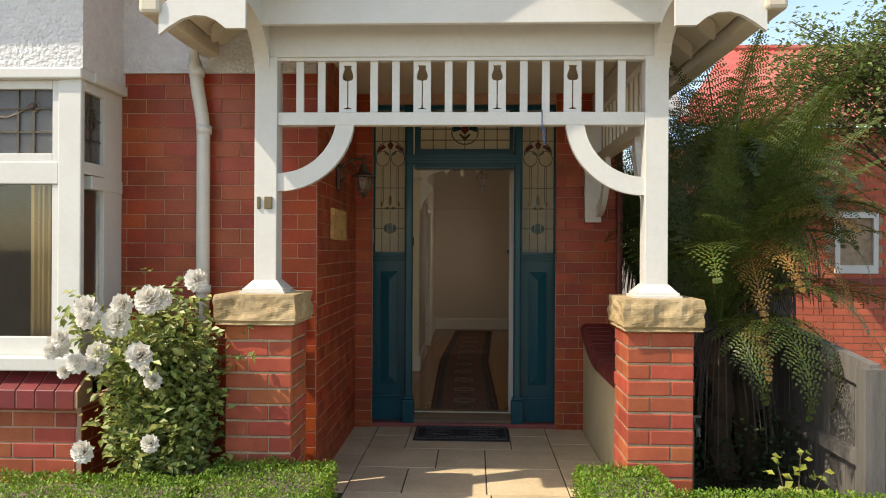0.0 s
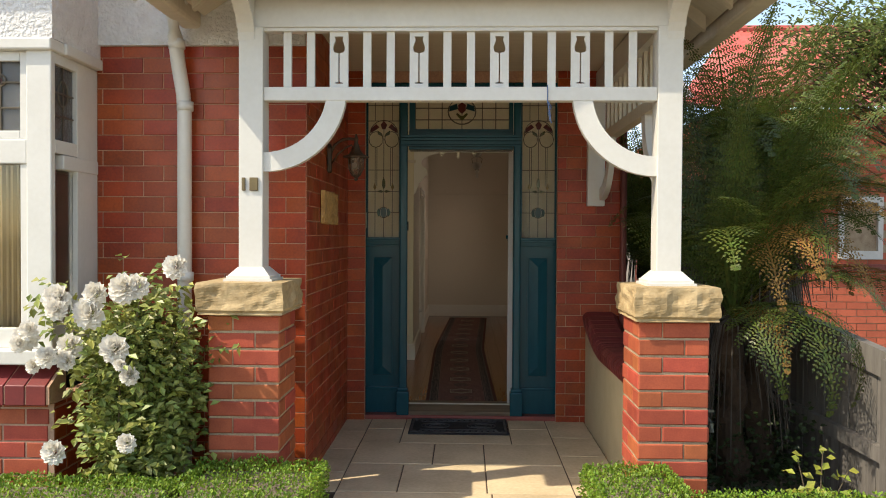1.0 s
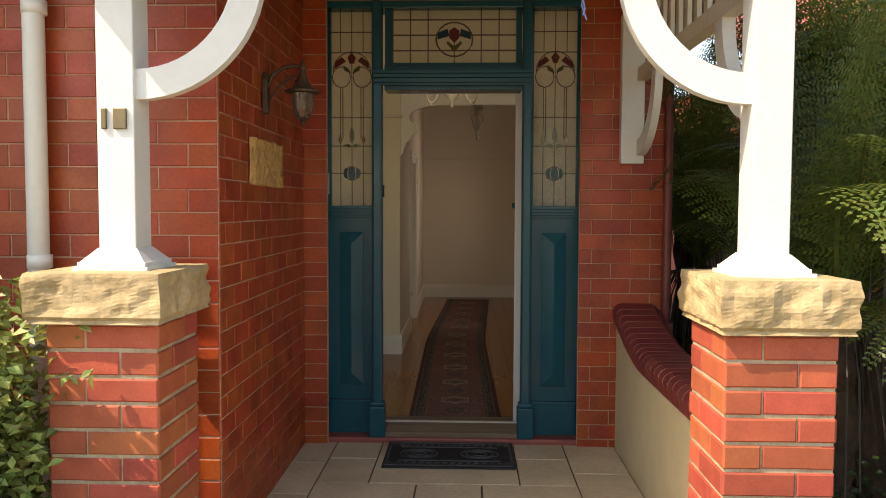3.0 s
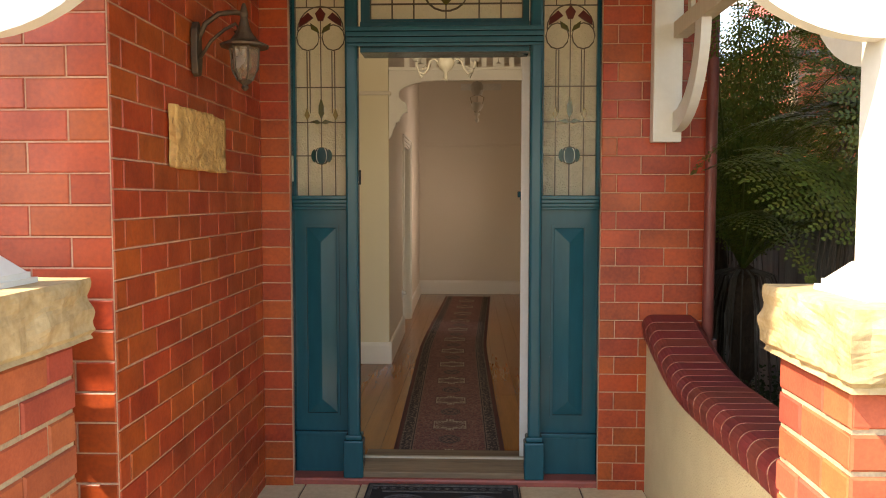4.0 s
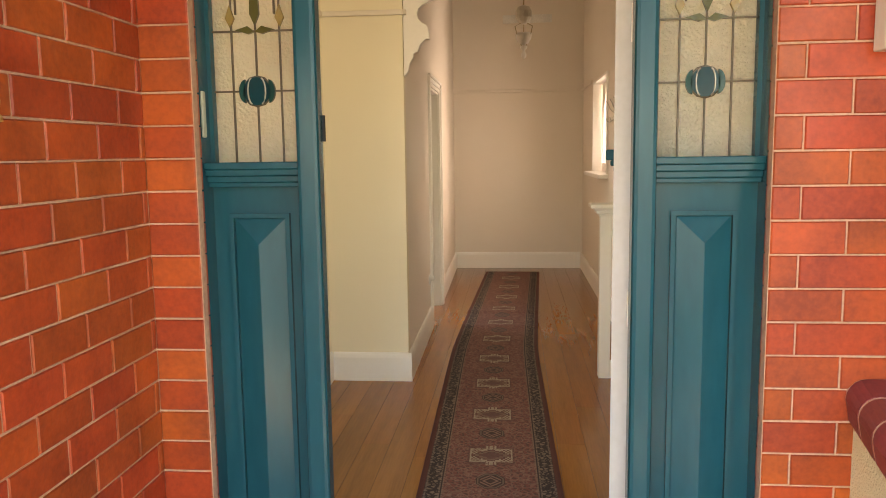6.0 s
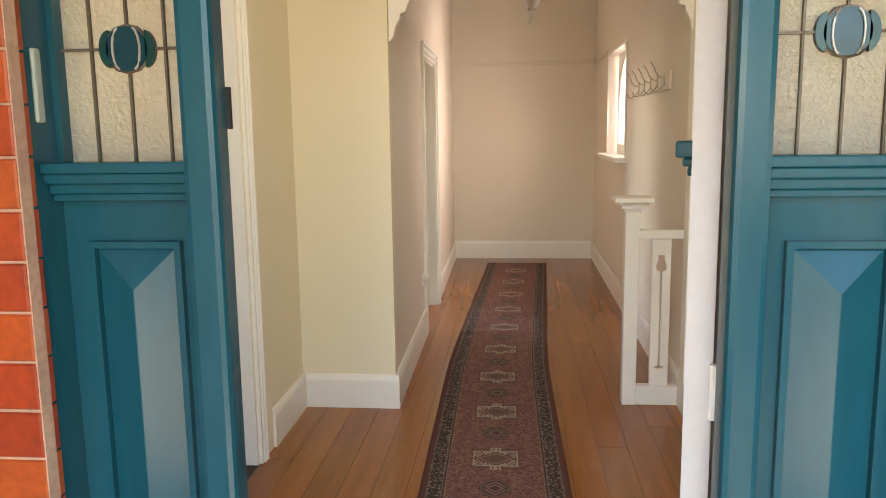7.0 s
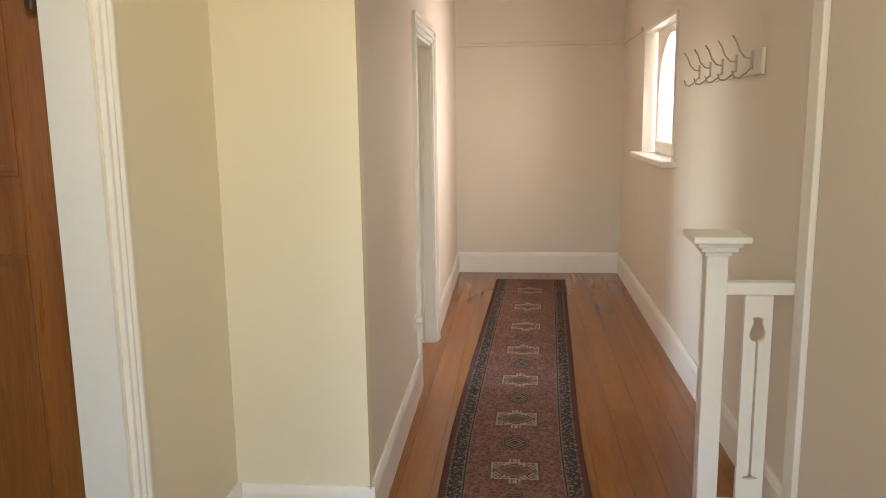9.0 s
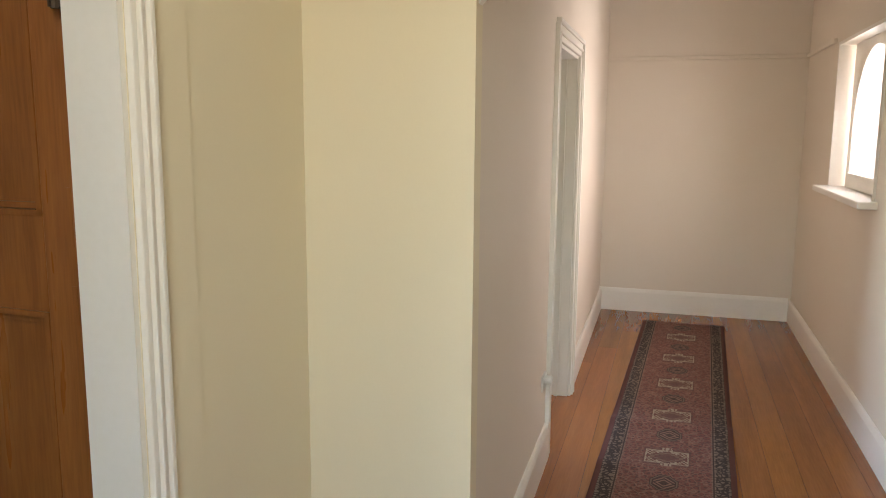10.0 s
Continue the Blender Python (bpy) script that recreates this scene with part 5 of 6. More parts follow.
# ---- runner rug ----
def rug_material():
    m = bpy.data.materials.new("red_runner_weave")
    m.use_nodes = True
    n, l = m.node_tree.nodes, m.node_tree.links
    p = n["Principled BSDF"]
    p.inputs["Roughness"].default_value = 0.95
    uv = n.new("ShaderNodeUVMap")
    sep = n.new("ShaderNodeSeparateXYZ")
    l.new(uv.outputs[0], sep.inputs[0])

    def math_node(op, a, b=None, c=None):
        q = n.new("ShaderNodeMath")
        q.operation = op
        for i, v in enumerate((a, b, c)):
            if v is None:
                continue
            if isinstance(v, (int, float)):
                q.inputs[i].default_value = v
            else:
                l.new(v, q.inputs[i])
        return q.outputs[0]

    def mix(f, a, b):
        q = n.new("ShaderNodeMix")
        q.data_type = "RGBA"
        if isinstance(f, (int, float)):
            q.inputs[0].default_value = f
        else:
            l.new(f, q.inputs[0])
        for i, v in ((6, a), (7, b)):
            if isinstance(v, tuple):
                q.inputs[i].default_value = (*v, 1)
            else:
                l.new(v, q.inputs[i])
        return q.outputs[2]
    u, v = sep.outputs[0], sep.outputs[1]
    au = math_node("ABSOLUTE", u)
    # small all-over motifs: hooked rings and short strokes
    def cells(scale, feature):
        q = n.new("ShaderNodeTexVoronoi")
        q.inputs["Scale"].default_value = scale
        q.feature = feature
        l.new(uv.outputs[0], q.inputs["Vector"])
        return q
    vor = cells(34, "DISTANCE_TO_EDGE")
    blot = cells(21, "F1")
    speck = n.new("ShaderNodeTexNoise")
    speck.inputs["Scale"].default_value = 75
    l.new(uv.outputs[0], speck.inputs["Vector"])
    red, dusk, navy, cream, rose = (0.20, 0.068, 0.052), (0.10, 0.048, 0.042), (0.022, 0.017, 0.018), (0.46, 0.40, 0.30), (0.34, 0.20, 0.15)

    def between(x, a, b):
        return math_node("MULTIPLY", math_node("GREATER_THAN", x, a), math_node("LESS_THAN", x, b))

    def both(*xs):
        r = xs[0]
        for x in xs[1:]:
            r = math_node("MULTIPLY", r, x)
        return r
    field = mix(math_node("GREATER_THAN", speck.outputs[0], 0.52), red, dusk)
    field = mix(math_node("MULTIPLY", math_node("LESS_THAN", vor.outputs["Distance"], 0.08), 0.42), field, rose)
    rings = both(between(blot.outputs["Distance"], 0.24, 0.36), math_node("GREATER_THAN", speck.outputs[0], 0.46))
    field = mix(math_node("MULTIPLY", rings, 0.62), field, rose)
    # stepped medallions down the middle
    PITCH = 0.556
    w = math_node("SUBTRACT", math_node("MODULO", math_node("ADD", v, 20 * PITCH - 8.475 + PITCH / 2), PITCH), PITCH / 2)
    aw = math_node("ABSOLUTE", w)
    su = math_node("SNAP", au, 0.009)
    sw = math_node("SNAP", aw, 0.013)
    cross = math_node("ADD", math_node("MULTIPLY", su, 0.8), sw)
    # dark ground below the medallion
    field = mix(math_node("MULTIPLY", both(math_node("LESS_THAN", au, 0.105), math_node("LESS_THAN", aw, 0.105)), 0.5), field, dusk)
    side = both(between(au, 0.0, 0.096), math_node("LESS_THAN", aw, 0.078), math_node("GREATER_THAN", cross, 0.066))
    tower = both(math_node("LESS_THAN", su, 0.022), between(aw, 0.066, 0.112))
    comb = math_node("GREATER_THAN", math_node("SINE", math_node("MULTIPLY", math_node("ADD", math_node("MULTIPLY", su, 1.4), sw), 240)), -0.6)
    edge = math_node("MAXIMUM", between(au, 0.088, 0.096), between(aw, 0.069, 0.078))
    med = math_node("MULTIPLY", side, math_node("MAXIMUM", comb, edge))
    med = math_node("MAXIMUM", med, math_node("MULTIPLY", tower, math_node("GREATER_THAN", math_node("SINE", math_node("MULTIPLY", au, 420)), -0.4)))
    field = mix(math_node("MULTIPLY", both(med, math_node("GREATER_THAN", speck.outputs[0], 0.40)), 0.85), field, cream)
    core = between(cross, 0.038, 0.052)
    field = mix(math_node("MULTIPLY", core, 0.22), field, cream)
    field = mix(math_node("MULTIPLY", math_node("LESS_THAN", cross, 0.03), 0.7), field, (0.14, 0.07, 0.06))
    # rosettes between them
    w2 = math_node("ABSOLUTE", math_node("SUBTRACT", math_node("MODULO", math_node("ADD", v, 20 * PITCH - 8.475), PITCH), PITCH / 2))
    oct_d = math_node("MAXIMUM", math_node("MAXIMUM", au, math_node("MULTIPLY", w2, 0.8)), math_node("MULTIPLY", math_node("ADD", au, math_node("MULTIPLY", w2, 0.8)), 0.72))
    field = mix(math_node("MULTIPLY", math_node("LESS_THAN", oct_d, 0.06), 0.85), field, navy)
    petals = both(between(oct_d, 0.016, 0.044), math_node("GREATER_THAN", math_node("SINE", math_node("MULTIPLY", math_node("ADD", au, w2), 260)), 0.1))
    field = mix(math_node("MULTIPLY", petals, 0.75), field, rose)
    field = mix(math_node("MULTIPLY", between(oct_d, 0.05, 0.056), 0.6), field, (0.25, 0.19, 0.14))
    # border of leaves on a dark ground between thin beaded guards
    zig = math_node("ABSOLUTE", math_node("SINE", math_node("MULTIPLY", v, 58)))
    mid = math_node("ABSOLUTE", math_node("SUBTRACT", au, math_node("ADD", 0.218, math_node("MULTIPLY", zig, 0.036))))
    bvor = cells(44, "DISTANCE_TO_EDGE")
    band = mix(math_node("MULTIPLY", math_node("GREATER_THAN", bvor.outputs["Distance"], 0.14), 0.55), navy, (0.36, 0.28, 0.21))
    band = mix(math_node("LESS_THAN", mid, 0.006), band, navy)
    bead = math_node("GREATER_THAN", math_node("SINE", math_node("MULTIPLY", v, 330)), -0.5)
    col = mix(math_node("GREATER_THAN", au, 0.205), field, band)
    for g in (0.196, 0.207, 0.264):
        col = mix(math_node("MULTIPLY", both(between(au, g - 0.0035, g + 0.0035), bead), 0.65), col, (0.26, 0.20, 0.15))
    col = mix(between(au, 0.1985, 0.2045), col, navy)
    col = mix(math_node("GREATER_THAN", au, 0.270), col, (0.12, 0.032, 0.024))
    dust = n.new("ShaderNodeTexNoise")
    dust.inputs["Scale"].default_value = 900
    l.new(uv.outputs[0], dust.inputs["Vector"])
    col = mix(math_node("MULTIPLY", dust.outputs[0], 0.35), col, (0.13, 0.075, 0.06))
    l.new(col, p.inputs["Base Color"])
    bn = n.new("ShaderNodeBump")
    bn.inputs["Strength"].default_value, bn.inputs["Distance"].default_value = 0.5, 0.003
    l.new(dust.outputs[0], bn.inputs["Height"])
    l.new(bn.outputs[0], p.inputs["Normal"])
    return m


def runner():
    """A long runner lying a little unevenly, with two soft ripples."""
    bm = bmesh.new()
    uvl = bm.loops.layers.uv.new("UVMap")
    ny, nx, y0, y1 = 170, 10, 6.27, 12.82
    grid = []
    for i in range(ny + 1):
        y = y0 + (y1 - y0) * i / ny
        cx = 0.18 + 0.0265 * math.sqrt((y - 9.3) ** 2 + 0.09) + 0.0095 * (y - 9.3)
        ripple = 0.014 * math.exp(-((y - 10.55) / 0.05) ** 2) + 0.010 * math.exp(-((y - 10.0) / 0.05) ** 2)
        row = []
        for j in range(nx + 1):
            s = -0.295 + 0.59 * j / nx
            row.append((bm.verts.new((cx + s * (1 + 0.03 * (i / ny)), y, INSIDE + 0.009 + ripple + 0.0015 * noise.noise(Vector((s * 5, y * 3, 0))))), (s, y)))
        grid.append(row)
    for i in range(ny):
        for j in range(nx):
            q = (grid[i][j], grid[i][j + 1], grid[i + 1][j + 1], grid[i + 1][j])
            f = bm.faces.new([a for a, _ in q])
            for lp, (_, c) in zip(f.loops, q):
                lp[uvl].uv = c
    top = [f for f in bm.faces]
    r = bmesh.ops.extrude_face_region(bm, geom=top)
    for v in r["geom"]:
        if isinstance(v, bmesh.types.BMVert):
            v.co.z = INSIDE + 0.0005
    me = bpy.data.meshes.new("runner_rug")
    bmesh.ops.recalc_face_normals(bm, faces=bm.faces)
    bm.to_mesh(me)
    bm.free()
    for f in me.polygons:
        f.use_smooth = True
    me.materials.append(rug_material())
    tagged(new("runner_rug", me), "long dark red patterned runner rug on the floorboards", "rug")


runner()


def floorboards():
    rnd = random.Random(8)
    x = -0.80
    k = 0
    while x < 1.12:
        w = min(0.132, 1.125 - x)
        cuts = [6.24] + sorted(rnd.uniform(7.0, 12.5) for _ in range(2)) + [13.17]
        if x + w < -0.45:
            cuts = [6.24, 7.9, 8.53]
        for a, b in zip(cuts, cuts[1:]):
            if b - a > 0.05:
                bm = boxes((x + 0.0008, x + w - 0.0008, a + 0.0006, b - 0.0006, 0.02, INSIDE + rnd.uniform(-0.0004, 0.0004)))
                part("floorboard", bm, M["floorboard"], floor)
        x += 0.132
        k += 1


floorboards()
# ---- garden ----
def leaf_quads(verts, faces, p, d, up, length, width, fold=0.25):
    """Adds one leaf of four corners and a bent tip to raw lists."""
    d = d.normalized()
    s = d.cross(up)
    s = s.normalized() if s.length > 1e-4 else Vector((1, 0, 0))
    n = s.cross(d)
    i = len(verts)
    verts += [p, p + d * length * 0.5 + s * width * 0.5 + n * length * fold * 0.3, p + d * length, p + d * length * 0.5 - s * width * 0.5 + n * length * fold * 0.3]
    faces += [(i, i + 1, i + 2), (i, i + 2, i + 3)]


def raw_mesh(name, verts, faces, mat):
    me = bpy.data.meshes.new(name)
    me.from_pydata([tuple(v) for v in verts], [], faces)
    me.materials.append(mat)
    return me


def hedge(rects, top, count, seed):
    """A clipped hedge: a dark twiggy core under a skin of tiny leaves."""
    rnd = random.Random(seed)
    verts, faces = [], []

    def inside(x, y):
        return any(a - 0.01 <= x <= b + 0.01 and c - 0.01 <= y <= d + 0.01 for a, b, c, d in rects)
    areas = []
    for a, b, c, d in rects:
        areas.append((a, b, c, d, (b - a) * (d - c) + 2 * top * (b - a + d - c)))
    total = sum(q[-1] for q in areas)
    for a, b, c, d, area in areas:
        for _ in range(int(count * area / total)):
            r = rnd.random() * area
            flat = (b - a) * (d - c)
            if r < flat:
                p = Vector((rnd.uniform(a, b), rnd.uniform(c, d), top))
                n = Vector((0, 0, 1))
            else:
                k = rnd.random() * (2 * (b - a) + 2 * (d - c))
                z = top * (1 - rnd.random() ** 1.3)
                if k < b - a:
                    p, n = Vector((a + k, c, z)), Vector((0, -1, 0))
                elif k < 2 * (b - a):
                    p, n = Vector((a + k - (b - a), d, z)), Vector((0, 1, 0))
                elif k < 2 * (b - a) + d - c:
                    p, n = Vector((a, c + k - 2 * (b - a), z)), Vector((-1, 0, 0))
                else:
                    p, n = Vector((b, c + k - 2 * (b - a) - (d - c), z)), Vector((1, 0, 0))
            q = p + n * 0.06
            if n.z == 0 and inside(q.x, q.y):
                continue
            bulge = 0.022 * noise.noise(p * 6) + 0.012 * noise.noise(p * 19) + rnd.uniform(-0.03, 0.006)
            edge = 0.02 if p.z > top - 0.02 and n.z == 0 else 0
            p = p + n * (bulge - edge)
            dirn = (n * rnd.uniform(0.3, 1.0) + Vector((rnd.uniform(-1, 1), rnd.uniform(-1, 1), rnd.uniform(-0.4, 1)))).normalized()
            up = (n + Vector((rnd.uniform(-.8, .8), rnd.uniform(-.8, .8), rnd.uniform(-.3, .8)))).normalized()
            s = rnd.uniform(0.013, 0.021)
            leaf_quads(verts, faces, p, dirn, up, s, s * 0.62)
    ob = tagged(new("hedge", raw_mesh("hedge", verts, faces, M["leaf_box"])), "low clipped box hedge with tiny bright green leaves", "hedge", "front hedges", "stuff")
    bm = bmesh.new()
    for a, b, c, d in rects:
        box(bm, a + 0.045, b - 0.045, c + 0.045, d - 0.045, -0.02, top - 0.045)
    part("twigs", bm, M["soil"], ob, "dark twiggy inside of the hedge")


hedge([(-1.06, -0.42, 2.8, 3.86), (-2.9, -1.06, 2.8, 3.58)], 0.34, 42000, 21)
hedge([(0.84, 1.26, 2.8, 3.86), (1.26, 2.6, 2.8, 3.46)], 0.34, 36000, 22)


def rose_bush(cx, cy):
    rnd = random.Random(31)
    b = thing("rose_bush", (cx, cy, 0.0), "leafy rose bush covered in white blooms against the brick wall", "rose bush")
    verts, faces = [], []
    for k in range(34):
        bm = bmesh.new()
        a = rnd.uniform(0, 2 * math.pi)
        r = rnd.uniform(0.05, 0.42)
        tip = Vector((cx + r * math.cos(a) * 0.95 + rnd.uniform(-0.05, 0.05), cy + r * math.sin(a) * 0.6, rnd.uniform(0.5, 1.2)))
        base = Vector((cx + rnd.uniform(-0.09, 0.09), cy + rnd.uniform(-0.06, 0.06), 0))
        mid = base.lerp(tip, 0.5) + Vector((rnd.uniform(-.06, .06), rnd.uniform(-.05, .05), 0.1))
        part("cane", tube(bm, [base, mid, tip], 0.007, 5, 0.0025), M["stem"], b)
        for j in range(105):
            t = rnd.random() ** 0.6
            p = base.lerp(mid, t * 2) if t < 0.5 else mid.lerp(tip, t * 2 - 1)
            p = p + Vector((rnd.gauss(0, 0.085), rnd.gauss(0, 0.06), rnd.gauss(0, 0.07)))
            if p.z < 0.08:
                continue
            d = Vector((rnd.uniform(-1, 1), rnd.uniform(-1, 0.6), rnd.uniform(-0.7, 0.4)))
            for leaflet in range(3):
                d2 = d + Vector((rnd.uniform(-.7, .7), rnd.uniform(-.7, .7), rnd.uniform(-.4, .4)))
                s = rnd.uniform(0.036, 0.062)
                leaf_quads(verts, faces, p + Vector((rnd.gauss(0, .015), rnd.gauss(0, .015), rnd.gauss(0, .015))), d2, Vector((rnd.uniform(-.6, .6), -0.6, 1)), s, s * 0.62, 0.5)
    lo = new("leaves", raw_mesh("leaves", verts, faces, M["leaf_rose"]))
    lo.parent, lo.matrix_parent_inverse = b, b.matrix_world.inverted()
    blooms = [(-1.70, 1.19, 1.15), (-1.69, 1.14, .9), (-1.52, 1.21, 1.0), (-1.55, 1.12, 1.3), (-1.36, 1.24, 1.2), (-1.30, 1.25, 1.0), (-1.40, 1.22, .9), (-1.88, 1.0, 1.1), (-1.83, 1.04, .8), (-1.90, .97, .7),
              (-1.68, .95, 1.1), (-1.76, .91, .9), (-1.68, .89, .8), (-1.43, .95, 1.2), (-1.36, .82, .8), (-1.72, .46, 1.0), (-1.35, .51, .8), (-1.88, .85, .6), (-1.38, 0.88, .5), (-1.13, 1.34, 1.0)]
    for x, z, s in blooms:
        v2, f2 = [], []
        y = cy - 0.28 + rnd.uniform(-0.08, 0.05)
        c = Vector((x * 0.92 - 0.04, y, z * 0.965 + 0.02))
        for ring, (cnt, rad, tilt) in enumerate(((7, 0.008, 1.6), (9, 0.018, 1.1), (11, 0.028, 0.6), (12, 0.036, 0.2), (12, 0.04, -0.25))):
            for k in range(cnt):
                a = 2 * math.pi * k / cnt + ring + rnd.uniform(-.2, .2)
                out = Vector((math.cos(a), -0.35, math.sin(a)))
                d = (out + Vector((0, -tilt, tilt * 0.5))).normalized()
                leaf_quads(v2, f2, c + out * rad * 0.6 * s, d, Vector((rnd.uniform(-.4, .4), -1, 0.5)), 0.040 * s, 0.046 * s, 0.8)
        o = new("bloom", raw_mesh("bloom", v2, f2, M["petal"]))
        o.parent, o.matrix_parent_inverse = b, b.matrix_world.inverted()


rose_bush(-1.4, 3.84)


def young_rose(cx, cy):
    rnd = random.Random(5)
    b = thing("young_rose", (cx, cy, 0.0), "small rose shoot with fresh yellow-green leaves", "shrub")
    verts, faces = [], []
    for k in range(4):
        bm = bmesh.new()
        tip = Vector((cx + rnd.uniform(-.12, .16), cy + rnd.uniform(-.08, .08), rnd.uniform(0.26, 0.52)))
        part("cane", tube(bm, [(cx, cy, 0), (cx * .5 + tip.x * .5, cy, tip.z * .55), tip], 0.005, 5, 0.002), M["stem"], b)
        for j in range(16):
            p = Vector((cx, cy, 0)).lerp(tip, rnd.uniform(0.45, 1.0)) + Vector((rnd.gauss(0, .03), rnd.gauss(0, .03), rnd.gauss(0, .02)))
            s = rnd.uniform(.035, .06)
            leaf_quads(verts, faces, p, Vector((rnd.uniform(-1, 1), rnd.uniform(-1, .4), rnd.uniform(-.2, .5))), Vector((0, -.7, 1)), s, s * .75, .4)
    lo = new("leaves", raw_mesh("leaves", verts, faces, M["leaf_young"]))
    lo.parent, lo.matrix_parent_inverse = b, b.matrix_world.inverted()


young_rose(1.9, 3.7)


# tree ferns
def frond_mesh(length, start, droop, mat, seed, spread, bare=0.14):
    """An arching frond: a rachis with comb-like side branches, each set with two rows of broad leaflets."""
    rnd = random.Random(seed)
    verts, faces = [], []
    n = max(16, int(length / 0.05))
    pts = [Vector((0, 0, 0))]
    for i in range(n):
        t = i / n
        ang = start - droop * t ** 1.3
        pts.append(pts[-1] + Vector((math.cos(ang), 0.07 * math.sin(t * 3 + seed), math.sin(ang))) * length / n)
    for i in range(n):
        a, b = pts[i], pts[i + 1]
        w = 0.009 * (1 - i / n) + 0.002
        k = len(verts)
        verts.extend([a + Vector((0, w, 0)), a - Vector((0, w, 0)), b - Vector((0, w, 0)), b + Vector((0, w, 0)), a + Vector((0, 0, -w)), b + Vector((0, 0, -w))])
        faces.extend([(k, k + 1, k + 2, k + 3), (k, k + 3, k + 5, k + 4), (k + 1, k + 4, k + 5, k + 2)])
    for i in range(int(n * bare), n + 1):
        t = i / n
        tt = (t - bare) / (1 - bare)
        reach = spread * (0.35 + 0.65 * min(1, tt / 0.35)) * (1 - max(0, tt - 0.45) / 0.55 * 0.93) + 0.01
        d = (pts[min(i + 1, n)] - pts[i - 1]).normalized()
        up = d.cross(Vector((0, 1, 0))) * -1
        for side in (-1, 1):
            axis = (Vector((0, side, 0)) + d * rnd.uniform(0.42, 0.6) - up * rnd.uniform(0.05, 0.22)).normalized()
            sag = rnd.uniform(0.1, 0.35) * reach
            m = max(3, int(reach / 0.021))
            prev = pts[i].copy()
            for j in range(1, m + 1):
                f = j / m
                p = pts[i] + axis * reach * f - Vector((0, 0, 1)) * sag * f * f
                ax = (p - prev).normalized()
                q = ax.cross(up)
                k = len(verts)
                verts.extend([prev + q * 0.002, prev - q * 0.002, p])
                faces.append((k, k + 1, k + 2))
                ll = (0.010 + 0.032 * (1 - f) ** 0.6) * (0.7 + 0.3 * min(1, reach / 0.2))
                for s2 in (-1, 1):
                    dd = (q * s2 + ax * 0.45 + up * rnd.uniform(-0.2, 0.08)).normalized()
                    k = len(verts)
                    verts.extend([prev - ax * 0.002, prev + dd * ll * 0.55 - ax * 0.0082, prev + dd * ll, prev + dd * ll * 0.5 + ax * 0.0076])
                    faces.append((k, k + 1, k + 2, k + 3))
                prev = p
    return raw_mesh("frond", verts, faces, mat)


LF = M["leaf_fern"]
UPRIGHT = [frond_mesh(1.6, 1.38, 0.75, LF, 1, 0.24), frond_mesh(1.45, 1.28, 1.1, LF, 2, 0.25), frond_mesh(1.35, 1.2, 1.4, LF, 3, 0.23)]
ARCHING = [frond_mesh(1.4, 1.0, 1.9, LF, 4, 0.26), frond_mesh(1.3, 1.1, 2.2, LF, 5, 0.25), frond_mesh(1.45, 0.8, 1.6, LF, 6, 0.26)]
TALL = [frond_mesh(1.75, 1.52, 0.45, LF, 10, 0.22)]
HANGING = [frond_mesh(1.15, 0.65, 2.6, LF, 7, 0.2)]
DRY = [frond_mesh(1.15, 0.85, 1.5, M["leaf_dry"], 8, 0.19), frond_mesh(1.0, 0.4, 1.9, M["leaf_dry"], 9, 0.16)]


def tree_fern(x, y, h, plan, seed, size=1.0, limits=None, label="dark green tree fern with a fibrous trunk and arching fronds"):
    """plan: (part name, frond shapes, how many, first angle, turn between them)"""
    rnd = random.Random(seed)
    f = thing("tree_fern", (x, y, 0.0), label, "tree fern", "tree ferns")
    bm = bmesh.new()
    rings = 14
    tube(bm, [(x + 0.02 * math.sin(k), y + 0.02 * math.cos(2 * k), h * k / rings) for k in range(rings + 1)], 0.085, 12, 0.065)
    for v in bm.verts:
        v.co += Vector((noise.noise(v.co * 14), noise.noise(v.co * 17 + Vector((5, 0, 0))), 0)) * 0.03
    part("trunk", bm, M["trunk"], f)
    for name, shapes, count, first, turn in plan:
        for k in range(count):
            a = first + turn * k + rnd.uniform(-9, 9)
            # fronds stay clear of the house wall
            if x + (0.7 if shapes is UPRIGHT or shapes is TALL else 1.15) * size * math.cos(radians(a)) < 1.42:
                continue
            if limits and shapes is not UPRIGHT and not limits(math.cos(radians(a)), math.sin(radians(a))):
                continue
            ob = new(name, shapes[rnd.randrange(len(shapes))])
            if name == "dry_frond":
                tagged(ob, "brown dried frond")
            ob.matrix_basis = pose(x, y, h, rnd.uniform(-22, 22), rnd.uniform(-9, 9), a) @ Matrix.Scale(size * rnd.uniform(0.82, 1.1), 4)
            ob.parent, ob.matrix_parent_inverse = f, f.matrix_world.inverted()
    # dead stalks hanging round the trunk
    bm = bmesh.new()
    for k in range(60):
        a = rnd.uniform(0, 2 * math.pi)
        l = rnd.uniform(0.35, 0.85)
        c, s = math.cos(a), math.sin(a)
        r = rnd.uniform(0.12, 0.3)
        tube(bm, [(x + 0.06 * c, y + 0.06 * s, h), (x + r * 0.7 * c, y + r * 0.7 * s, h - 0.03), (x + r * c, y + r * s, h - 0.2), (x + (r + 0.05) * c, y + (r + 0.05) * s, h - l)], 0.006, 4, 0.003)
    tagged(part("stalk_skirt", bm, M["stalk"], f, "dry grey-brown stalks hanging round the trunk"), kind="stuff")


def clear(c, s):
    return c > -0.8 or s < -0.2


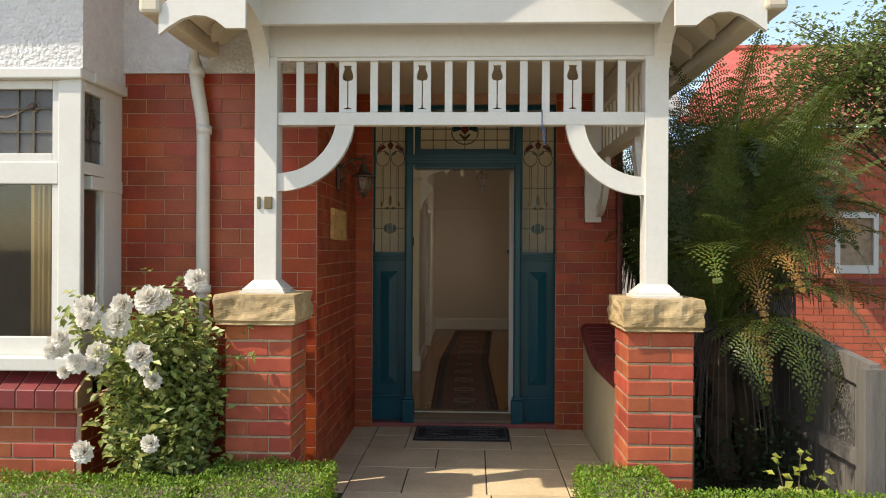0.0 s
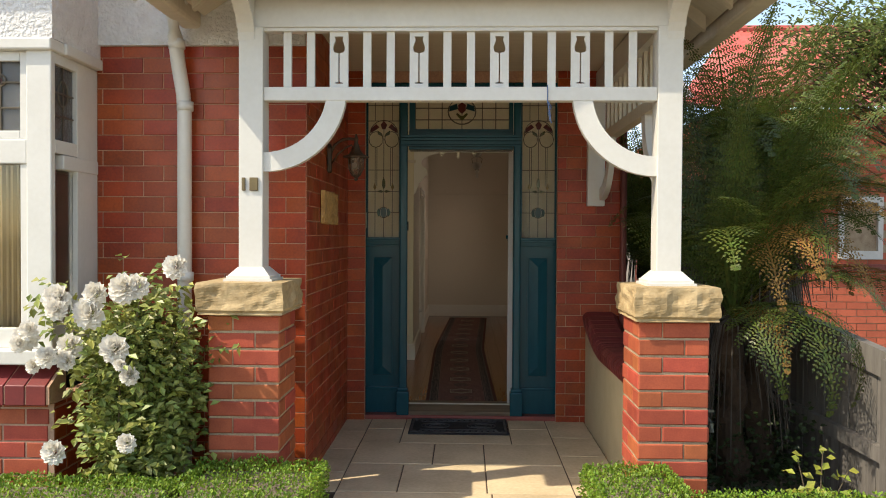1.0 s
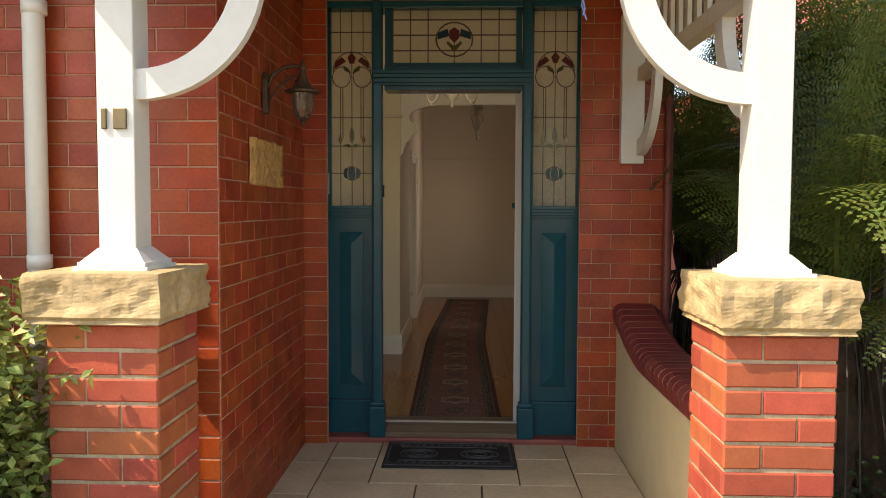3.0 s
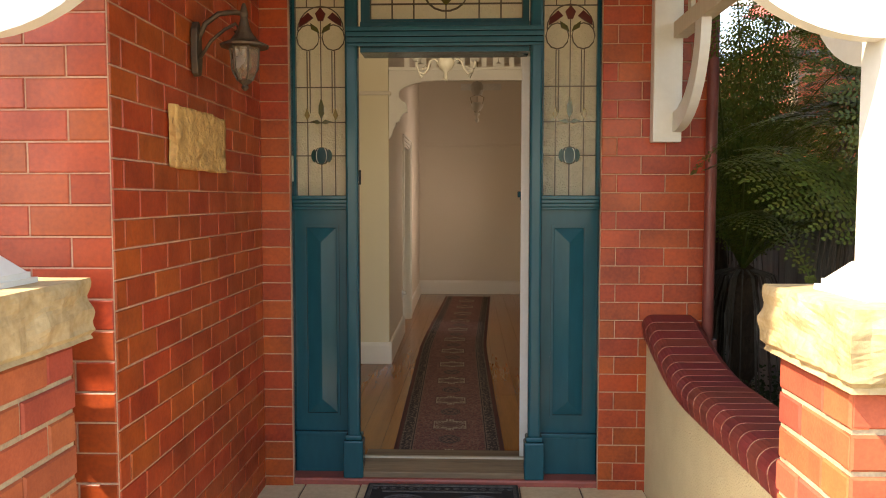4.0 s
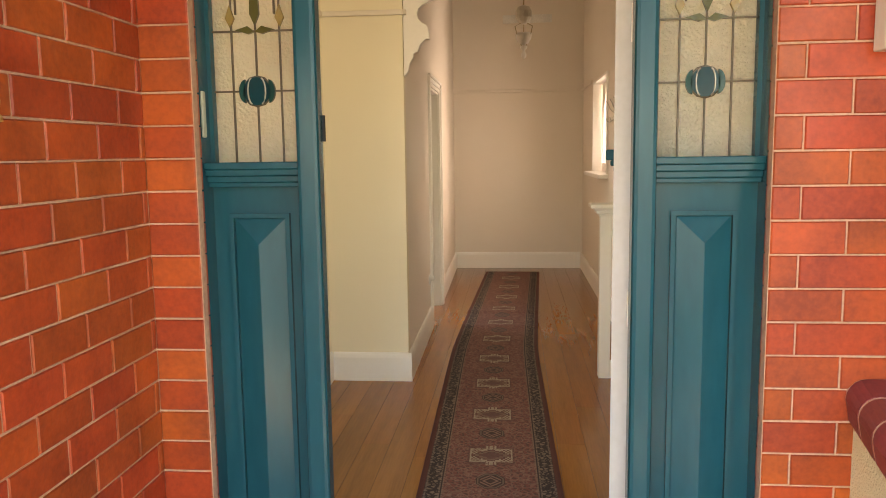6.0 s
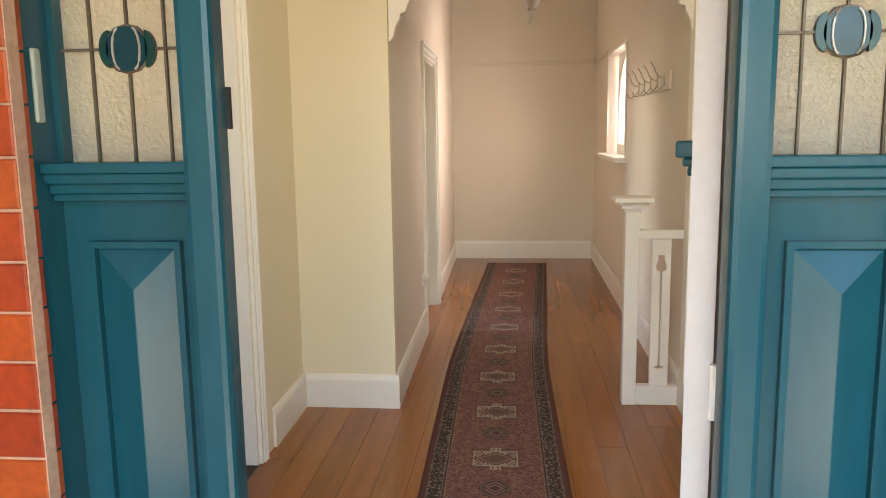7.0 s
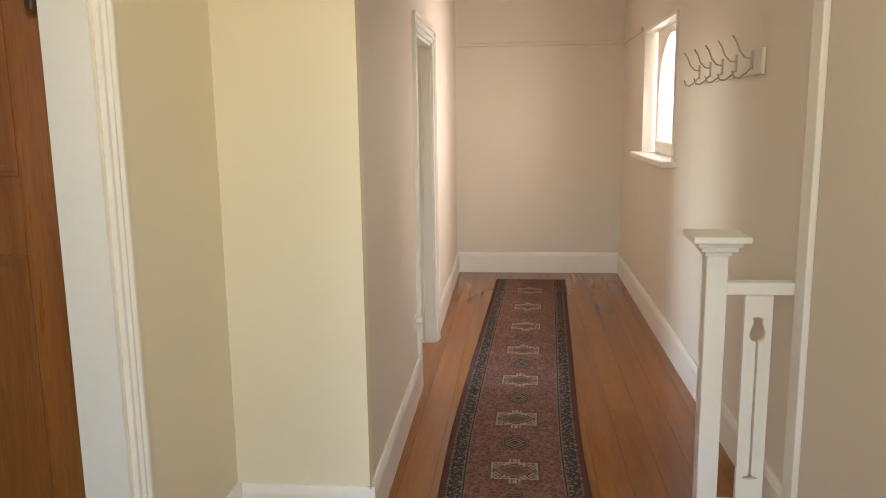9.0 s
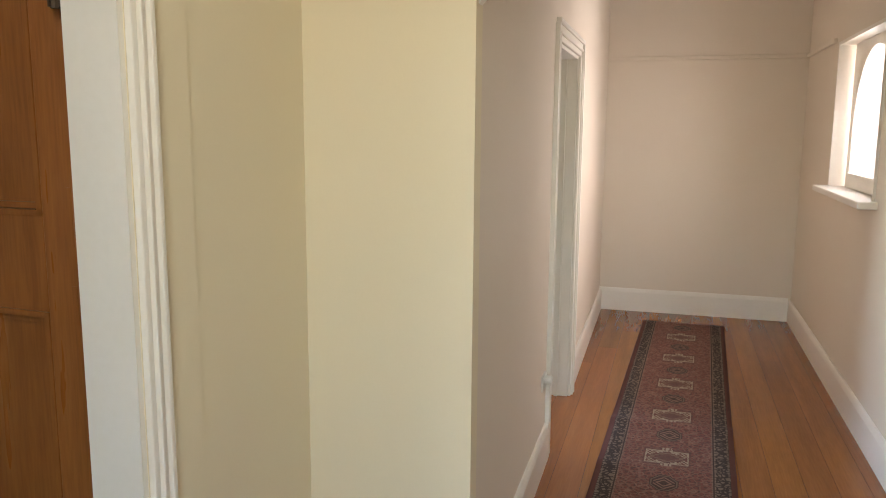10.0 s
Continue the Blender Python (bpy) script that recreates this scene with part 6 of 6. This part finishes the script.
tree_fern(1.86, 4.72, 0.98, [("frond", UPRIGHT, 16, 10, 137.5), ("frond", ARCHING, 8, 60, 137.5), ("frond", UPRIGHT, 8, 75, 14), ("frond", TALL, 5, 60, 80), ("frond", HANGING, 3, 268, 22), ("dry_frond", DRY, 2, 280, 50)], 41, 0.95, lambda c, s: c > -0.35)
tree_fern(2.06, 4.85, 1.45, [("frond", UPRIGHT, 9, 20, 137.5), ("frond", ARCHING, 10, 0, 137.5), ("frond", ARCHING, 5, 30, 20), ("frond", ARCHING, 6, 75, 11), ("frond", HANGING, 2, 285, 30), ("dry_frond", DRY, 8, 265, 12)], 42, 0.9, lambda c, s: c > -0.5 or s > 0.3)
tree_fern(1.82, 6.55, 1.05, [("frond", UPRIGHT, 24, 0, 137.5), ("frond", UPRIGHT, 8, 250, 20), ("frond", TALL, 4, 20, 90), ("frond", ARCHING, 12, 30, 137.5)], 45, 0.95, clear)
tree_fern(2.2, 5.8, 1.75, [("frond", UPRIGHT, 9, 40, 137.5), ("frond", ARCHING, 16, 0, 137.5), ("frond", ARCHING, 9, 225, 12), ("frond", UPRIGHT, 8, 215, 16), ("frond", HANGING, 6, 200, 22), ("dry_frond", DRY, 4, 285, 21)], 46, 0.95)
tree_fern(2.8, 6.2, 1.75, [("frond", UPRIGHT, 8, 0, 137.5), ("frond", ARCHING, 9, 30, 137.5), ("dry_frond", DRY, 3, 230, 30)], 43, 0.75)
tree_fern(2.0, 7.6, 1.55, [("frond", UPRIGHT, 16, 0, 137.5), ("frond", ARCHING, 20, 30, 137.5)], 44, 1.0, clear)


def ivy():
    """Low dark groundcover below the ferns."""
    rnd = random.Random(9)
    verts, faces = [], []
    for _ in range(5200):
        x, y = rnd.uniform(1.55, 2.3), rnd.uniform(4.4, 7.5)
        z = rnd.random() ** 1.6 * (0.42 + 0.25 * noise.noise(Vector((x * 3, y * 3, 0))))
        s = rnd.uniform(.02, .04)
        leaf_quads(verts, faces, Vector((x, y, z)), Vector((rnd.uniform(-1, 1), rnd.uniform(-1, 1), rnd.uniform(-.6, .3))), Vector((rnd.uniform(-.5, .5), -.8, 1)), s, s * .8)
    tagged(new("groundcover", raw_mesh("groundcover", verts, faces, M["leaf_ivy"])), "dark leafy groundcover below the tree ferns", "groundcover", kind="stuff")


ivy()


def leafy_tree(x, y, h, crown, seed, lean):
    rnd = random.Random(seed)
    t = thing("tree", (x, y, 0), "light green small-leaved garden tree over the fence", "tree")
    bm = bmesh.new()
    tube(bm, [(x, y, 0), (x + .05, y, h * .35), (x - .03, y + .05, h * .6), (x, y, h * 0.8)], 0.07, 9, 0.03)
    verts, faces = [], []
    for k in range(90):
        a, e = rnd.uniform(0, 2 * math.pi), rnd.uniform(-0.35, 1.2)
        r = crown * rnd.uniform(0.45, 1.0)
        tip = Vector((x + lean + r * math.cos(a) * math.cos(e), y + r * math.sin(a) * math.cos(e), h * 0.62 + r * math.sin(e) * 1.1))
        base = Vector((x, y, h * rnd.uniform(0.4, 0.75)))
        mid = base.lerp(tip, .5) + Vector((0, 0, .08))
        tube(bm, [base, mid, tip], 0.014, 4, 0.003)
        for j in range(120):
            p = (mid if rnd.random() < .3 else mid.lerp(tip, rnd.uniform(.3, 1.1))) + Vector((rnd.gauss(0, .10), rnd.gauss(0, .10), rnd.gauss(0, .09)))
            s = rnd.uniform(.035, .065)
            leaf_quads(verts, faces, p, Vector((rnd.uniform(-1, 1), rnd.uniform(-1, 1), rnd.uniform(-.8, .4))), Vector((rnd.uniform(-.5, .5), rnd.uniform(-.5, .5), 1)), s, s * .55)
    part("trunk", bm, M["stem"], t)
    lo = new("crown", raw_mesh("crown", verts, faces, M["leaf_tree"]))
    lo.parent, lo.matrix_parent_inverse = t, t.matrix_world.inverted()


leafy_tree(4.3, 6.7, 4.4, 0.95, 51, -0.8)


def silver_shrub(x, y):
    rnd = random.Random(61)
    s = thing("silver_shrub", (x, y, 0), "wispy silver-green shrub leaning over the fence", "shrub")
    bm = bmesh.new()
    verts, faces = [], []
    for k in range(26):
        tip = Vector((x + rnd.uniform(-.35, .3), y + rnd.uniform(-.3, .3), rnd.uniform(.65, 1.08)))
        tube(bm, [(x, y, 0), (x, y, .55), tip], 0.006, 4, .002)
        for j in range(40):
            p = Vector((x, y, .5)).lerp(tip, rnd.uniform(.2, 1)) + Vector((rnd.gauss(0, .03), rnd.gauss(0, .03), rnd.gauss(0, .03)))
            leaf_quads(verts, faces, p, Vector((rnd.uniform(-1, 1), rnd.uniform(-1, 1), rnd.uniform(-.2, .8))), Vector((0, 0, 1)), .035, .009)
    part("stems", bm, M["stem"], s)
    lo = new("leaves", raw_mesh("leaves", verts, faces, M["leaf_tree"]))
    lo.parent, lo.matrix_parent_inverse = s, s.matrix_world.inverted()


silver_shrub(2.72, 3.95)


# paling fence with a raking top
def fence():
    f = thing("paling_fence", (2.4, 5.5, 0), "weathered grey timber paling fence with a raking top", "fence")
    def top(y):
        return 0.84 + (y - 3.9) * 0.09 if y < 5.0 else min(1.55, 0.94 + (y - 5.0) * 0.5)
    rnd = random.Random(3)
    y = 3.92
    while y < 9.0:
        part("paling", prism(bmesh.new(), [(y, -0.02), (y + 0.092, -0.02), (y + 0.092, top(y + 0.09)), (y, top(y))], "x", 2.40 + rnd.uniform(-.003, .003), 2.416), M["fence"], f)
        y += 0.098
    part("capping", prism(bmesh.new(), [(3.9, top(3.9) - 0.1), (5.0, top(4.999) - 0.1), (6.22, 1.45), (9.0, 1.45), (9.0, 1.59), (6.22, 1.59), (5.0, top(4.999) + 0.04), (3.9, top(3.9) + 0.04)], "x", 2.375, 2.43), M["fence"], f, "broad sloping top board")
    part("rail", boxes((2.36, 2.40, 3.92, 9.0, 0.32, 0.40)), M["fence"], f)
    for y in (3.9, 6.3, 8.6):
        part("post", boxes((2.33, 2.43, y - 0.05, y + 0.05, -0.02, top(y) + 0.02)), M["fence"], f)


fence()


# ---- neighbour's house ----
def neighbour():
    h = thing("neighbour_house", (6, 11, 0), "red brick neighbouring house with a faded red corrugated roof", "house")
    wall = part("wall", boxes((3.3, 9, 9.5, 9.7, -0.02, 3.0)), M["pier_mortar"], h, "red brick wall")
    part("side_wall", boxes((3.3, 3.5, 9.7, 14, -0.02, 3.0)), M["far_brick"], h, "red brick side wall")
    verts, faces = [], []
    for c in range(35):
        z = 0.0 + c * 0.086
        x = 3.3 - (0.12 if c % 2 else 0)
        while x < 7.2:
            a, b = max(x, 3.3), x + 0.23
            if not (4.72 < (a + b) / 2 < 5.3 and 1.16 < z < 1.95):
                k = len(verts)
                verts += [(a, 9.49, z), (b, 9.49, z), (b, 9.49, z + 0.076), (a, 9.49, z + 0.076), (a, 9.5, z), (b, 9.5, z), (b, 9.5, z + 0.076), (a, 9.5, z + 0.076)]
                faces += [(k, k + 1, k + 2, k + 3), (k + 3, k + 2, k + 6, k + 7), (k, k + 4, k + 5, k + 1), (k, k + 3, k + 7, k + 4), (k + 1, k + 5, k + 6, k + 2)]
            x += 0.24
    o = tagged(new("brickwork", raw_mesh("brickwork", verts, faces, M["far_brick"])), kind="stuff")
    o.parent, o.matrix_parent_inverse = h, h.matrix_world.inverted()
    w = part("window", boxes((4.74, 4.80, 9.46, 9.56, 1.2, 1.95), (5.20, 5.26, 9.46, 9.56, 1.2, 1.95), (4.80, 5.20, 9.46, 9.56, 1.2, 1.3), (4.80, 5.20, 9.46, 9.56, 1.88, 1.95)), M["white_paint"], h, "white sash window")
    part("pane", boxes((4.80, 5.20, 9.51, 9.52, 1.3, 1.88)), M["dark_leadlight"], w)
    part("sill", boxes((4.6, 5.4, 9.42, 9.5, 1.06, 1.14)), M["sill_brick"], w)
    # corrugated slope facing the garden, hipped at its end
    verts, faces = [], []
    n = 190
    for i in range(n + 1):
        x0 = 2.7 + 6.3 * i / n
        zc = 0.018 * math.sin(i * math.pi / 1.5)
        t_end = min(1.0, max(0.02, (x0 - 2.7) / 1.5)) if x0 < 4.2 else 1.0
        verts += [(x0, 9.2, 2.98 + zc), (x0, 9.2 + 2.8 * t_end, 2.98 + 1.62 * t_end + zc)]
    for i in range(n):
        k = 2 * i
        faces.append((k, k + 2, k + 3, k + 1))
    o = new("roof", raw_mesh("roof", verts, faces, M["roof_red"]))
    o.parent, o.matrix_parent_inverse = h, h.matrix_world.inverted()
    part("ridge", tube(bmesh.new(), [(4.2, 12.0, 4.62), (9.0, 12.0, 4.62)], 0.06, 8), M["roof_red"], h)
    part("gable", prism(bmesh.new(), [(2.5, 3.08), (2.9, 3.08), (2.68, 3.40), (2.5, 3.40)], "y", 9.12, 9.16), M["white_paint"], h, "white painted eaves end")
    part("gutter", tube(bmesh.new(), [(3.5, 9.4, 2.9), (3.5, 7.0, 2.9)], 0.055, 8), M["sill_red"], h, "red gutter")
    part("wing_roof", prism(bmesh.new(), [(3.5, 2.93), (4.6, 3.5), (4.6, 3.56), (3.5, 2.98)], "y", 7.0, 9.3), M["roof_red"], h)
    part("fascia", boxes((3.54, 3.57, 7.0, 9.4, 2.78, 2.92)), M["sill_red"], h)


neighbour()
hoops = thing("hoop_fence", (3.4, 7.9, 0), "dark purple steel fence with hooped tops", "fence")
for x in (3.06, 3.30, 3.54):
    pts = [(x - 0.075, 7.9, 0), (x - 0.075, 7.9, 0.98)] + [(x - 0.075 * math.cos(radians(a)), 7.9, 0.98 + 0.085 * math.sin(radians(a))) for a in range(15, 180, 15)] + [(x + 0.075, 7.9, 0.98), (x + 0.075, 7.9, 0)]
    part("hoop", tube(bmesh.new(), pts, 0.016, 8), M["purple_steel"], hoops, smooth=True)
part("rail", boxes((2.6, 3.9, 7.89, 7.91, 0.3, 0.34)), M["purple_steel"], hoops)
tap = thing("garden_tap", (1.56, 4.25, 0), "old brass garden tap on a standpipe beside the pier", "tap")
part("standpipe", tube(bmesh.new(), [(1.57, 4.3, -0.02), (1.57, 4.3, 0.47)], 0.012, 8), M["tap"], tap)
bm = tube(bmesh.new(), [(1.57, 4.3, 0.47), (1.57, 4.25, 0.475), (1.575, 4.2, 0.46), (1.575, 4.19, 0.42)], 0.014, 8)
tube(bm, [(1.57, 4.26, 0.475), (1.57, 4.26, 0.52)], 0.007, 6)
box(bm, 1.535, 1.605, 4.25, 4.27, 0.515, 0.528)
part("spout", bm, M["tap"], tap)

# ---- brickwork, laid last ----
brick_pier(-1.034, -0.672, 1.066, 71)
brick_pier(1.11, 1.46, 1.05, 72)
paving()
brick_face(wall_porch, (-0.655, 4.434), 90, 1.536, -0.003, 2.72, M["brick"], seed=81, shift=0.03, unit=0.205)
brick_face(wall_front, (-1.862, 4.434), 0, 1.207, -0.084, 2.537, M["brick"], seed=82, shift=0.202, pitch=0.0881, unit=0.235)
brick_face(wall_entry_l, (-0.655, 5.97), 0, 0.14, -0.003, 2.72, M["brick"], seed=83, unit=0.3)
brick_face(wall_entry_r, (0.952, 5.97), 0, 0.488, -0.003, 2.72, M["brick"], seed=84, shift=0.041, unit=0.225)
